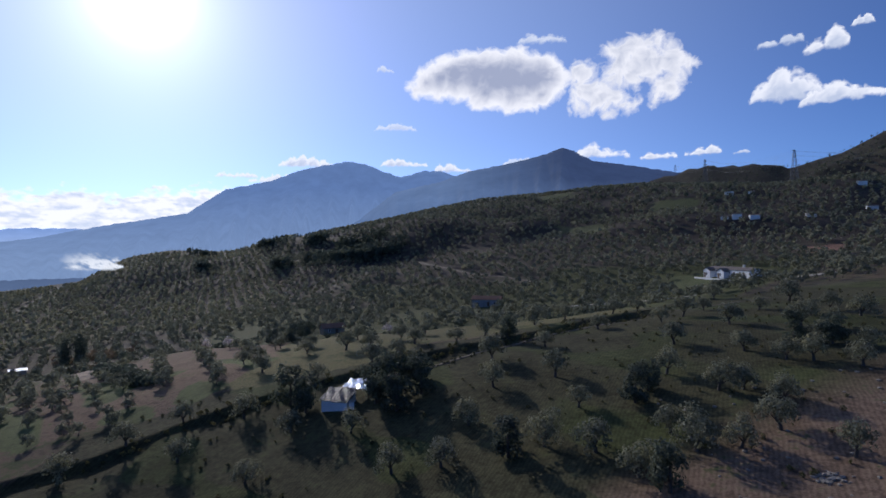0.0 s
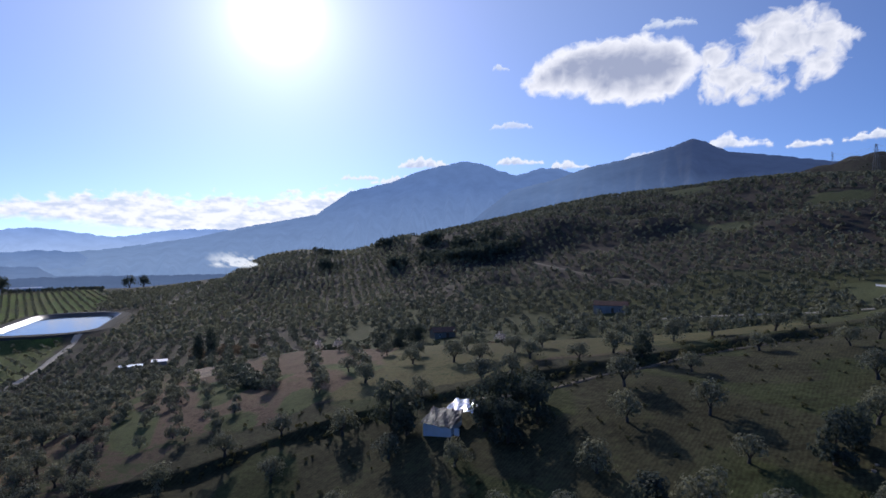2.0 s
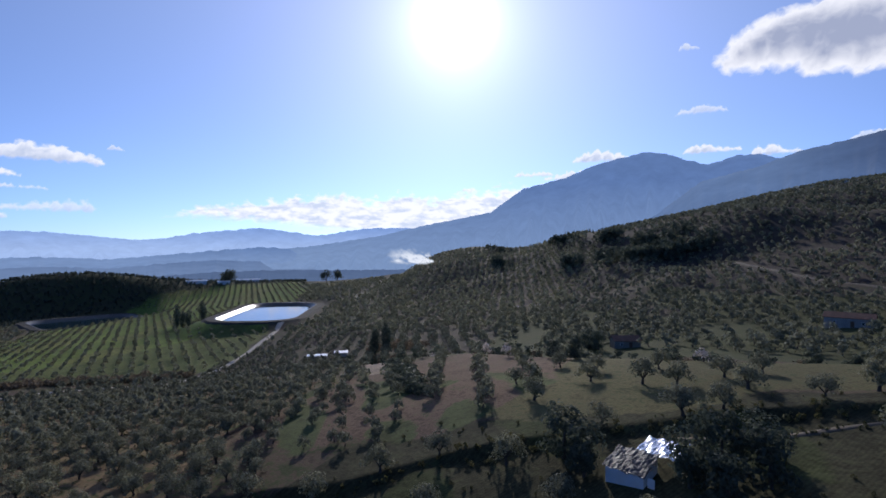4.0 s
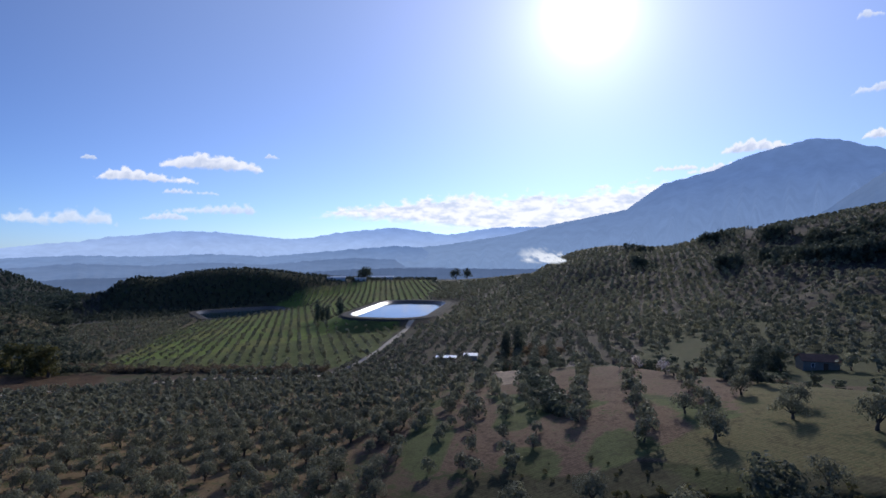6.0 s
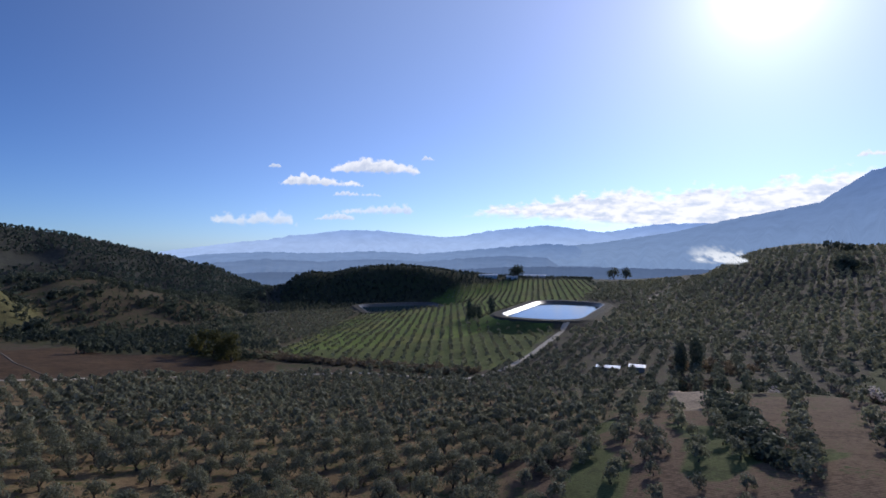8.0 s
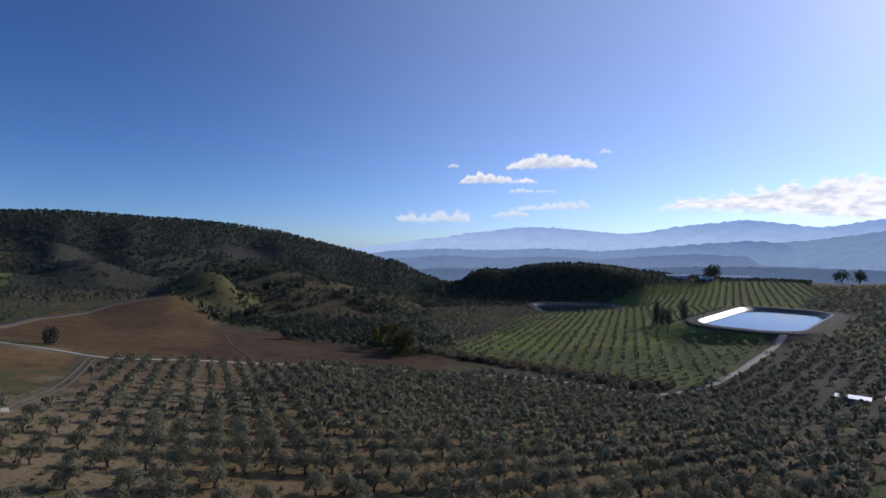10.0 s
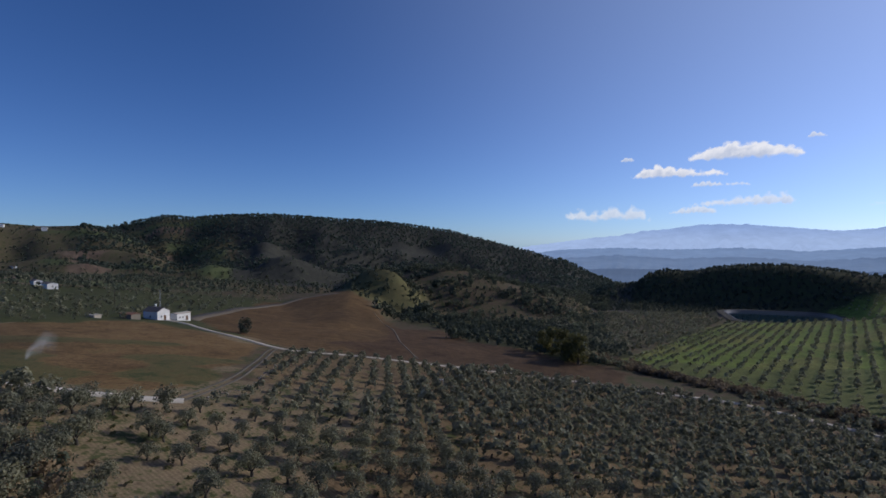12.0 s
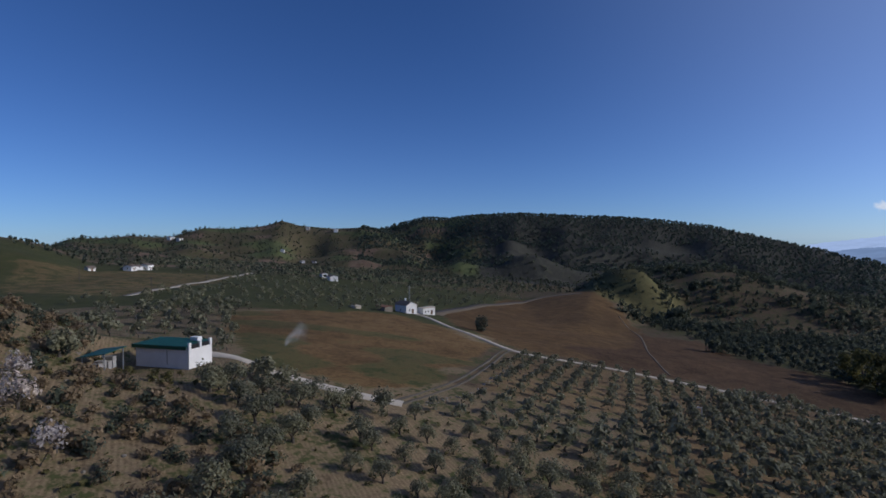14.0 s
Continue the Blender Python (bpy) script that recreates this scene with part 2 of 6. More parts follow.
def water_material():
    m = Nodes("pond_water")
    f = m.noise(0.5, 3)
    m.principled(m.ramp(m.noise(0.03, 3), (0.3, (0.012, 0.03, 0.05)), (0.7, (0.02, 0.045, 0.06))), 0.06, 0.0, m.bump(f, 0.35, 0.08), 0.5)
    return m.mat


WATER = water_material()

# ---- building helpers ----


def mesh_from(bm, name):
    me = bpy.data.meshes.new(name)
    bm.to_mesh(me)
    bm.free()
    return me


def part(name, bm, material, parent, label=""):
    """Link a bmesh as one mesh object under a thing or under a part."""
    ob = new(name, mesh_from(bm, name))
    ob.data.materials.append(material)
    ob.parent = parent
    return tagged(ob, label) if label else ob


def thing(name, at, label, category, group="", heading=0.0, kind=""):
    """An empty at the base of a thing, which carries its parts."""
    ob = new(name)
    ob.empty_display_size = 0.5
    ob.matrix_world = pose(at[0], at[1], at[2], 0, 0, heading)
    return tagged(ob, label, category, group, kind)


def box(bm, x0, x1, y0, y1, z0, z1, bevel=0.0):
    r = bmesh.ops.create_cube(bm, size=1.0, matrix=Matrix.Translation(((x0 + x1) / 2, (y0 + y1) / 2, (z0 + z1) / 2)) @ Matrix.Diagonal((x1 - x0, y1 - y0, z1 - z0, 1)))
    if bevel:
        edges = list({e for v in r["verts"] for e in v.link_edges})
        bmesh.ops.bevel(bm, geom=edges, offset=bevel, segments=1, affect="EDGES")
    return bm


def beam(bm, a, b, w):
    """A square bar from a to b."""
    a, b = Vector(a), Vector(b)
    q = (b - a).to_track_quat("Z", "Y").to_matrix().to_4x4()
    bmesh.ops.create_cube(bm, size=1.0, matrix=Matrix.Translation((a + b) / 2) @ q @ Matrix.Diagonal((w, w, (b - a).length, 1)))
    return bm


def np_mesh(name, verts, faces, materials, index=None):
    me = bpy.data.meshes.new(name)
    verts, faces = np.asarray(verts, np.float32), np.asarray(faces, np.int32)
    k = faces.shape[1]
    me.vertices.add(len(verts))
    me.vertices.foreach_set("co", verts.ravel())
    me.loops.add(faces.size)
    me.loops.foreach_set("vertex_index", faces.ravel())
    me.polygons.add(len(faces))
    me.polygons.foreach_set("loop_start", np.arange(0, faces.size, k, dtype=np.int32))
    for m in materials:
        me.materials.append(m)
    if index is not None:
        me.polygons.foreach_set("material_index", np.asarray(index, np.int32))
    me.update(calc_edges=True)
    return me


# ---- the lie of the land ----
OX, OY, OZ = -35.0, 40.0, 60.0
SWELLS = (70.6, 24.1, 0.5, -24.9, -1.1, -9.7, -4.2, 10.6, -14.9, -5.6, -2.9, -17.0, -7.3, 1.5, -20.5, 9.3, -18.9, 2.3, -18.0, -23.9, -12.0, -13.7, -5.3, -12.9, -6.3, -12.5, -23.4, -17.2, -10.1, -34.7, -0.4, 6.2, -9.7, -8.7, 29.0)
RIDGES, FAR_RIDGES = {}, {}
FAR_RIDGES["far"] = (4600, 900, 300, ((27.2, 1.35), (31.0, 1.94), (35.6, 2.17), (38.8, 2.15), (41.0, 1.89), (44.4, 1.32), (47.9, 1.81), (50.3, 2.12), (56.4, 1.52), (58.8, 1.03), (61.2, 0.84), (64.8, 1.19), (68.4, 1.53), (71.9, 1.57), (74.7, 1.19), (77.4, 0.94), (79.5, 0.53), (82.6, 0.24), (85.5, -0.15), (89.2, -0.62)))
FAR_RIDGES["mount"] = (3900, 1500, 500, ((-7.1, 5.05), (-2.9, 7.53), (0.2, 8.59), (2.0, 8.60), (4.5, 7.93), (6.3, 8.46), (8.1, 9.22), (10.2, 9.53), (12.9, 9.00), (15.2, 8.46), (18.0, 7.32), (20.2, 6.79), (22.4, 6.31), (24.5, 4.84), (26.0, 3.80), (31.5, 2.75), (34.3, 2.18), (38.0, 1.28), (40.2, 0.97), (44.4, 0.31), (50.3, -0.30), (56.3, -0.73), (62.4, -1.04)))
FAR_RIDGES["peak"] = (2900, 1300, 600, ((-33.7, 6.11), (-29.2, 6.97), (-24.1, 7.61), (-21.7, 8.15), (-19.6, 8.62), (-16.2, 9.21), (-14.2, 10.32), (-13.2, 10.72), (-12.6, 10.66), (-11.9, 10.28), (-9.8, 9.79), (-7.4, 9.27), (-4.9, 8.85), (-3.1, 8.58), (0.0, 7.47), (4.9, 6.38), (9.8, 2.72)))
RIDGES["right"] = (1500, 800, 500, ((-44.2, 10.15), (-41.4, 9.72), (-39.9, 9.09), (-38.4, 8.34), (-36.4, 7.74), (-34.7, 7.41), (-32.5, 7.97), (-29.7, 7.96), (-27.8, 8.17), (-26.0, 7.92), (-25.0, 7.55), (-22.6, 7.08), (-20.4, 6.51), (-17.6, 5.75)))
RIDGES["crest"] = (720, 330, 250, ((-43.5, 5.13), (-36.8, 4.91), (-29.8, 5.63), (-24.5, 6.21), (-19.4, 6.16), (-14.7, 6.04), (-7.2, 5.60), (-2.0, 4.72), (3.1, 3.60), (9.4, 2.40), (12.5, 1.90), (15.6, 1.46), (19.6, 0.36), (21.3, 0.06), (26.7, 0.21), (29.7, -0.28), (31.6, -1.04)))
RIDGES["pine"] = (1250, 520, 400, ((80.0, -4.25), (82.4, -3.27), (83.8, -2.49), (85.2, -1.88), (85.4, -2.10), (87.8, -1.28), (90.3, -0.59), (92.8, 0.08), (95.5, 0.75), (99.3, 1.36), (104.5, 1.92), (110.0, 2.21), (114.6, 2.52), (118.7, 2.41), (122.2, 2.09), (124.6, 2.23), (127.6, 1.54), (130.0, 0.96), (132.3, 1.03), (134.1, 0.57), (136.9, -0.46)))
RIDGES["west"] = (1080, 420, 300, ((126.2, -0.29), (128.6, 0.80), (130.9, 1.34), (133.8, 1.24), (137.2, 1.54), (139.0, 2.06), (140.5, 1.55), (143.2, 1.26), (146.2, 1.32), (147.7, 0.88), (149.2, 0.40), (152.4, 0.58), (154.6, 0.38), (156.7, 0.39), (158.3, -0.19)))
RIDGES["bank"] = (520, 200, 150, ((151.7, -2.13), (154.2, -1.15), (156.2, -0.33), (157.8, 0.16), (159.6, 0.55), (161.7, 0.83), (164.6, 1.34)))
RIDGES["knoll"] = (800, 105, 220, ((43.7, -3.74), (49.7, -3.70), (52.7, -3.60), (55.8, -3.43), (58.2, -3.07), (61.9, -2.58), (64.9, -2.26), (68.5, -2.37), (70.8, -2.71), (72.5, -3.10), (74.8, -2.95), (76.2, -3.34), (77.5, -4.35), (80.2, -4.84)))
RIDGES["mound"] = (500, 70, 110, ((99.9, -4.92), (100.6, -3.78), (101.6, -3.10), (102.9, -2.90), (103.9, -3.02), (105.1, -3.41), (106.3, -4.52), (107.9, -5.93)))
RIDGES["rise"] = (450, 200, 120, ((99.0, -8.01), (100.9, -7.14), (102.9, -5.95), (105.5, -5.22), (108.2, -5.49), (113.7, -6.25), (121.1, -7.31), (122.9, -7.58), (125.2, -7.91)))
RIDGES["scrub"] = (620, 150, 300, ((83.5, -6.06), (86.6, -5.39), (89.7, -4.57), (94.0, -3.25), (96.7, -2.74), (99.5, -3.05), (103.6, -3.76), (109.0, -5.51)))
FAR_RIDGES["roll"] = (2600, 700, 500, ((50.1, -1.34), (54.6, -1.14), (58.8, -1.41), (63.5, -1.81), (68.5, -1.50), (74.5, -1.75), (79.7, -1.44), (85.0, -1.83), (88.7, -2.57)))
FAR_RIDGES["vale"] = (1500, 450, 400, ((33.7, -2.32), (40.1, -2.33), (45.7, -2.27), (50.1, -2.26), (54.5, -2.36), (61.0, -2.71), (68.4, -2.68), (74.4, -2.84), (79.5, -2.80), (84.9, -3.02), (89.7, -3.53)))
FAR_RIDGES["roll2"] = (3500, 700, 500, ((47.3, -0.03), (50.1, 0.15), (54.6, -0.20), (58.9, -0.58), (63.5, -0.95), (68.6, -0.66), (74.6, -0.87), (79.8, -0.72), (85.1, -0.92), (88.7, -1.36)))


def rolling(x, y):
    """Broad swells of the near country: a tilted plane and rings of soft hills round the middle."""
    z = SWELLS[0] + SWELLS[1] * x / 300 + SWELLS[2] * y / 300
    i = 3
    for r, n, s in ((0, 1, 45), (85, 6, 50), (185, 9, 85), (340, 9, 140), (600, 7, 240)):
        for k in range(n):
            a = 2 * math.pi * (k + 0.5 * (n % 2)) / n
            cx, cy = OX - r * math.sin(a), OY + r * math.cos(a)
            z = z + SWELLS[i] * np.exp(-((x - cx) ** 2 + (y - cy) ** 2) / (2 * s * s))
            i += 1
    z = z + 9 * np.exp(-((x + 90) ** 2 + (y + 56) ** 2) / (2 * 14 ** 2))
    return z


def wave(x, y, size, seed=0.0):
    """Cheap smooth unevenness made of crossing sines, about -1 to 1."""
    u, v = x / size + seed, y / size - seed * 1.7
    return (np.sin(u * 5.1 + 1.3 * np.sin(v * 3.7)) + np.sin(v * 5.9 + 1.7 * np.sin(u * 4.3 + 1)) + np.sin((u + v) * 7.3 + 2)) / 3


def ease(s):
    s = np.clip(s, 0, 1)
    return s * s * (3 - 2 * s)


# irrigation ponds: centre, water level, half length, half width, corner radius, heading of the long side
PONDS = ((-349.0, 323.0, 8.6, 62.0, 29.0, 22.0, 125.6), (-604.0, 307.0, -15.4, 48.0, 45.0, 20.0, 80.0))


def pond_gap(x, y, pond):
    """Signed distance from the pond's rim: negative inside."""
    cx, cy, _, hl, hw, rad, head = pond
    c, s = math.cos(math.radians(head)), math.sin(math.radians(head))
    u, v = (x - cx) * c + (y - cy) * s, -(x - cx) * s + (y - cy) * c
    qx, qy = np.abs(u) - hl + rad, np.abs(v) - hw + rad
    return np.hypot(np.maximum(qx, 0), np.maximum(qy, 0)) + np.minimum(np.maximum(qx, qy), 0) - rad


# the earth bank below the terrace
STEP = ((-84.0, 74.0), (-70.0, 83.0), (-60.0, 88.0), (-51.0, 97.0), (-41.0, 103.0), (-30.0, 107.0), (-12.0, 115.0), (10.0, 123.0), (30.0, 134.0), (52.0, 146.0))

# the far edge of the terrace, where the ground drops away
BROW = ((-118.0, 176.0), (-92.0, 182.0), (-64.0, 167.0), (-40.0, 159.0), (-10.0, 156.0), (25.0, 159.0), (55.0, 170.0))


def beside(x, y, line):
    """On which side of a line of points each place lies, and how far from it."""
    gap, side = np.full(x.shape, 1e9), np.zeros(x.shape)
    for (ax, ay), (bx, by) in zip(line, line[1:]):
        k = np.clip(((x - ax) * (bx - ax) + (y - ay) * (by - ay)) / ((bx - ax) ** 2 + (by - ay) ** 2), 0, 1)
        d = np.hypot(x - ax - k * (bx - ax), y - ay - k * (by - ay))
        side = np.where(d < gap, np.sign((x - ax) * (by - ay) - (y - ay) * (bx - ax)), side)
        gap = np.minimum(gap, d)
    return side, gap


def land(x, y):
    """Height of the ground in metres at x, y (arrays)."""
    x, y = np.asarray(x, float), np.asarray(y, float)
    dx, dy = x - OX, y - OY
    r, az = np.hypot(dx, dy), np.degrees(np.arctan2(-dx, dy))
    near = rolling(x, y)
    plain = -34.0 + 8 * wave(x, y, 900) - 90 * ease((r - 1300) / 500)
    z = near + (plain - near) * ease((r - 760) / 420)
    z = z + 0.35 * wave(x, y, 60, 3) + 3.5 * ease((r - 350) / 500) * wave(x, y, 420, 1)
    for name, (dist, front, back, knots) in RIDGES.items():
        ka, ke = np.array([k[0] for k in knots]), np.array([k[1] for k in knots])
        el = np.interp(az, ka, ke)
        out = np.maximum(np.maximum(ka[0] - az, az - ka[-1]), 0)
        d = dist * (1 + 0.05 * np.sin(np.radians(az) * 9 + dist))
        top = OZ + d * np.tan(np.radians(el)) - out * dist * (0.018 if name == "mound" else 0.012)
        s = np.where(r < d, (d - r) / front, (r - d) / back)
        spur = 1 + 0.22 * (wave(x, y, 260, dist * 0.01) + 0.5 * wave(x, y, 110, 4)) * np.clip(s * 2, 0, 1)
        lift = np.clip(1 - s * spur, 0, 1)
        lift = lift ** 1.25 if name == "right" else 0.5 * (lift + ease(lift)) if name == "crest" else ease(lift)
        if name in ("pine", "west"):
            fold = np.sin(az * 0.42 + 2.6 * s + 1.1 * wave(x, y, 700, 2)) + 0.45 * np.sin(az * 0.95 - 3.0 * s + dist)
            lift = np.clip(lift - 0.08 * lift * (1 - lift) * 4 * np.abs(fold), 0, 1)
        z = np.where(top > z, z + (top - z) * lift, z)
    pad = ease((16 - np.hypot(x + 120.5, y + 38.5)) / 8)
    z = z + (38.3 - z) * pad
    side, gap = beside(x, y, STEP)
    z = z - np.where(side > 0, (1.0 + 0.6 * wave(x, y, 30, 9)) * ease(gap / 1.6) * np.exp(-gap / 20), 0) + np.where(side < 0, 0.35 * np.exp(-gap / 8), 0.35 * np.exp(-gap / 1.5))
    side, gap = beside(x, y, BROW)
    z = z - np.where(side < 0, 4.5 * ease(gap / 9) * np.exp(-gap / 55), 0)
    for pond in PONDS:
        gap = pond_gap(x, y, pond)
        rim = pond[2] + 1.6
        bank = rim - np.maximum(gap - 7, 0) * 0.45
        rise = rim + np.maximum(gap - 7, 0) * 0.6
        z = np.where(gap < 60, np.clip(z, np.minimum(bank, rise), rise), z)
        z = np.where(gap < 2, pond[2] - 3.0, z)
    return z


def inside(x, y, poly):
    """Which of the points x, y lie in the polygon."""
    hit = np.zeros(np.shape(x), bool)
    for (x0, y0), (x1, y1) in zip(poly, poly[1:] + poly[:1]):
        if y0 != y1:
            hit ^= ((y0 > y) != (y1 > y)) & (x < (x1 - x0) * (y - y0) / (y1 - y0) + x0)
    return hit


PLOUGHED = [(-179, -112), (-222, -101), (-250, -95), (-238, -58), (-223, -33), (-185, -19), (-153, -10), (-142, -11), (-136, -22), (-133, -35), (-152, -68)]
RED_FIELD = [(-302, -110), (-441, -138), (-505, -97), (-457, -60), (-375, -17), (-404, 20), (-340, 60), (-312, 85), (-290, 100), (-268, 95), (-264, 33), (-250, 2), (-237, -29), (-258, -70)]
GREEN_FIELD = [(-318, 100), (-433, 160), (-545, 228), (-566, 250), (-556, 325), (-585, 352), (-645, 360), (-637, 390), (-622, 437), (-631, 487), (-640, 555), (-598, 588), (-445, 465), (-414, 412), (-392, 396), (-332, 266), (-293, 274), (-237, 203), (-225, 172), (-250, 152), (-285, 136)]
BROWN_SLOPE = [(-112, 145), (-98, 176), (-72, 180), (-50, 168), (-44, 130), (-52, 108), (-78, 92), (-104, 100)]
PALE_PATCH = [(-135, 184), (-122, 192), (-106, 170), (-97, 152), (-108, 150)]
FARM_FIELD = [(-180, -300), (-239, -301), (-300, -275), (-251, -225), (-176, -173), (-150, -220)]
GRASS_SLOPE = [(-75, 75), (-60, 108), (-30, 115), (5, 128), (60, 160), (130, 170), (140, 60), (40, 30), (-40, 40)]
TERRACE = [(-60, 112), (-48, 165), (-10, 160), (60, 168), (50, 150), (0, 128), (-30, 112)]
BARE_DIRT = [(8, 40), (17, 60), (31, 66), (46, 70), (64, 80), (90, 80), (80, 40)]
GROVE = [(-137, 0), (-175, -8), (-216, -24), (-232, -10), (-245, 8), (-258, 36), (-260, 66), (-256, 92), (-247, 128), (-222, 142), (-170, 150), (-120, 145), (-96, 105), (-85, 70), (-80, 30), (-105, 5)]


SCRUB_MARGIN = [(-422, -29), (-410, -7), (-348, 28), (-335, 56), (-302, 85), (-330, 110), (-492, 121), (-492, 12), (-494, -41)]
CLEARINGS = ([(94, 462), (131, 442), (125, 405), (90, 430)], [(176, 465), (205, 440), (196, 412), (168, 436)], [(106, 255), (124, 244), (104, 207), (90, 215)], [(100, 625), (142, 605), (137, 572), (104, 590)])
RED_CUT = [(184, 278), (200, 267), (184, 246), (171, 257)]


def ground_cover(x, y):
    """Soil colour and share of grass for each point of the ground, with some shade and haze painted in."""
    r = np.hypot(x - OX, y - OY)
    az = np.degrees(np.arctan2(-(x - OX), y - OY))
    col = np.empty((len(x), 4))
    col[:] = (0.12, 0.088, 0.06, 0.46)
    jx, jy = x + 3 * wave(x, y, 30, 5), y + 3 * wave(y, x, 34, 2)

    def put(mask, *rgba):
        col[mask] = rgba
    # soil beyond here is greyed and darkened, partly as painted distance haze
    put((r > 170) & (az > -50) & (az < 60), 0.078, 0.064, 0.052, 0.38)
    put((r > 150) & (r < 285 + 40 * wave(x, y, 120, 6)) & (az > -45) & (az < 20), 0.078, 0.082, 0.038, 0.5)
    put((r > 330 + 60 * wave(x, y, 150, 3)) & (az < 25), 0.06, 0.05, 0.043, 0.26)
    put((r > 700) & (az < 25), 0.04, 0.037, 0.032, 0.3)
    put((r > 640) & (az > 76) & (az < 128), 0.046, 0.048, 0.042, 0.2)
    put((r > 225) & (r <= 460) & (az > 110), 0.088, 0.088, 0.045, 0.6)
    put((r > 460) & (az >= 118), 0.105, 0.088, 0.058, 0.42)
    put((r > 460) & (az >= 118) & (wave(x, y, 170, 4) > 0.3), 0.085, 0.105, 0.05, 0.3)
    put((r > 460) & (az >= 118) & (wave(x, y, 120, 9) < -0.5), 0.15, 0.11, 0.08, 0.12)
    for poly in CLEARINGS:
        put(inside(jx, jy, poly), 0.085, 0.096, 0.045, 0.3)
    put(inside(jx, jy, RED_CUT), 0.20, 0.12, 0.085, 0.0)
    put((r > 620) & (az > 44) & (az < 78), 0.05, 0.045, 0.03, 0.5)
    put(inside(jx, jy, GROVE), 0.17, 0.122, 0.072, 0.36)
    put((az + 6 * wave(x, y, 50, 7) > 97) & (r + 20 * wave(x, y, 60, 1) < 150 + 70 * (az > 112)), 0.20, 0.155, 0.10, 0.42)
    # the slope faces away from the sun; its shade is painted into the soil
    put(inside(jx, jy, GRASS_SLOPE), 0.046, 0.045, 0.024, 0.2)
    put(inside(jx, jy, GRASS_SLOPE) & (wave(x, y, 34, 8) > 0.3), 0.046, 0.054, 0.021, 0.2)
    # sunlit tone painted into the terrace, lighter than the slope
    put(inside(jx, jy, TERRACE), 0.115, 0.105, 0.048, 0.35)
    put(inside(jx, jy, BARE_DIRT), 0.135, 0.096, 0.07, 0.2)
    put((np.abs(r - 490) < 45) & (az > 98) & (az < 107), 0.10, 0.094, 0.045, 0.3)
    put(inside(jx, jy, BROWN_SLOPE), 0.125, 0.086, 0.06, 0.26)
    put(inside(jx, jy, BROWN_SLOPE) & (y < 139 + 5 * wave(x, y, 20, 2)) & (wave(x, y, 26, 6) > 0.15), 0.095, 0.115, 0.045, 0.45)
    put(inside(jx, jy, PALE_PATCH), 0.23, 0.185, 0.14, 0.0)
    put(inside(jx, jy, PLOUGHED), 0.128, 0.084, 0.04, 0.16)
    put(inside(jx, jy, PLOUGHED) & (wave(x, y, 40, 3) + (-170 - x) / 60 < -0.1), 0.12, 0.10, 0.045, 0.45)
    put(inside(jx, jy, RED_FIELD), 0.074, 0.047, 0.027, 0.12)
    put(inside(jx, jy, RED_FIELD) & (y < -18 + 10 * wave(x, y, 60, 1)), 0.098, 0.063, 0.031, 0.14)
    put(inside(jx, jy, SCRUB_MARGIN), 0.085, 0.075, 0.045, 0.5)
    put(inside(jx, jy, GREEN_FIELD), 0.118, 0.158, 0.035, 0.1)
    put(inside(jx, jy, GREEN_FIELD) & (x + 12 * wave(x, y, 60, 3) > -320) & (y < 265), 0.10, 0.118, 0.037, 0.2)
    put(inside(jx, jy, GREEN_FIELD) & (x < -320) & (wave(x, y, 90, 5) > 0.25), 0.13, 0.14, 0.04, 0.1)
    put(inside(jx, jy, FARM_FIELD), 0.17, 0.125, 0.065, 0.5)
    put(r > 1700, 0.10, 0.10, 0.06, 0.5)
    return col


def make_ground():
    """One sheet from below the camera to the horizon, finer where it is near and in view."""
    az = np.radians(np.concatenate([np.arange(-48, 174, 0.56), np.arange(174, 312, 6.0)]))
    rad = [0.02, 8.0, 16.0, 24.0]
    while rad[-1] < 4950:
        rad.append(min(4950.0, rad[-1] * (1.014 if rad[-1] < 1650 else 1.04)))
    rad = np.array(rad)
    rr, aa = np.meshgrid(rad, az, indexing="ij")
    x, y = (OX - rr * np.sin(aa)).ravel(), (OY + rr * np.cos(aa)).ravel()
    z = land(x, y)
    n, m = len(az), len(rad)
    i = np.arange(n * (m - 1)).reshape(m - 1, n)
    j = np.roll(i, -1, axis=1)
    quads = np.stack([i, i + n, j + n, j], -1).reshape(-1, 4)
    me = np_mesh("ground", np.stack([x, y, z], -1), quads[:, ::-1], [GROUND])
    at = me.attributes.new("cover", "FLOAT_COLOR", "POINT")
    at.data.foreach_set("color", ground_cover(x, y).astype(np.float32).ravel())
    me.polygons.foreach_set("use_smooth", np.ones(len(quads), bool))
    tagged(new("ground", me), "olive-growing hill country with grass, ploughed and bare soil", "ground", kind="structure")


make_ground()


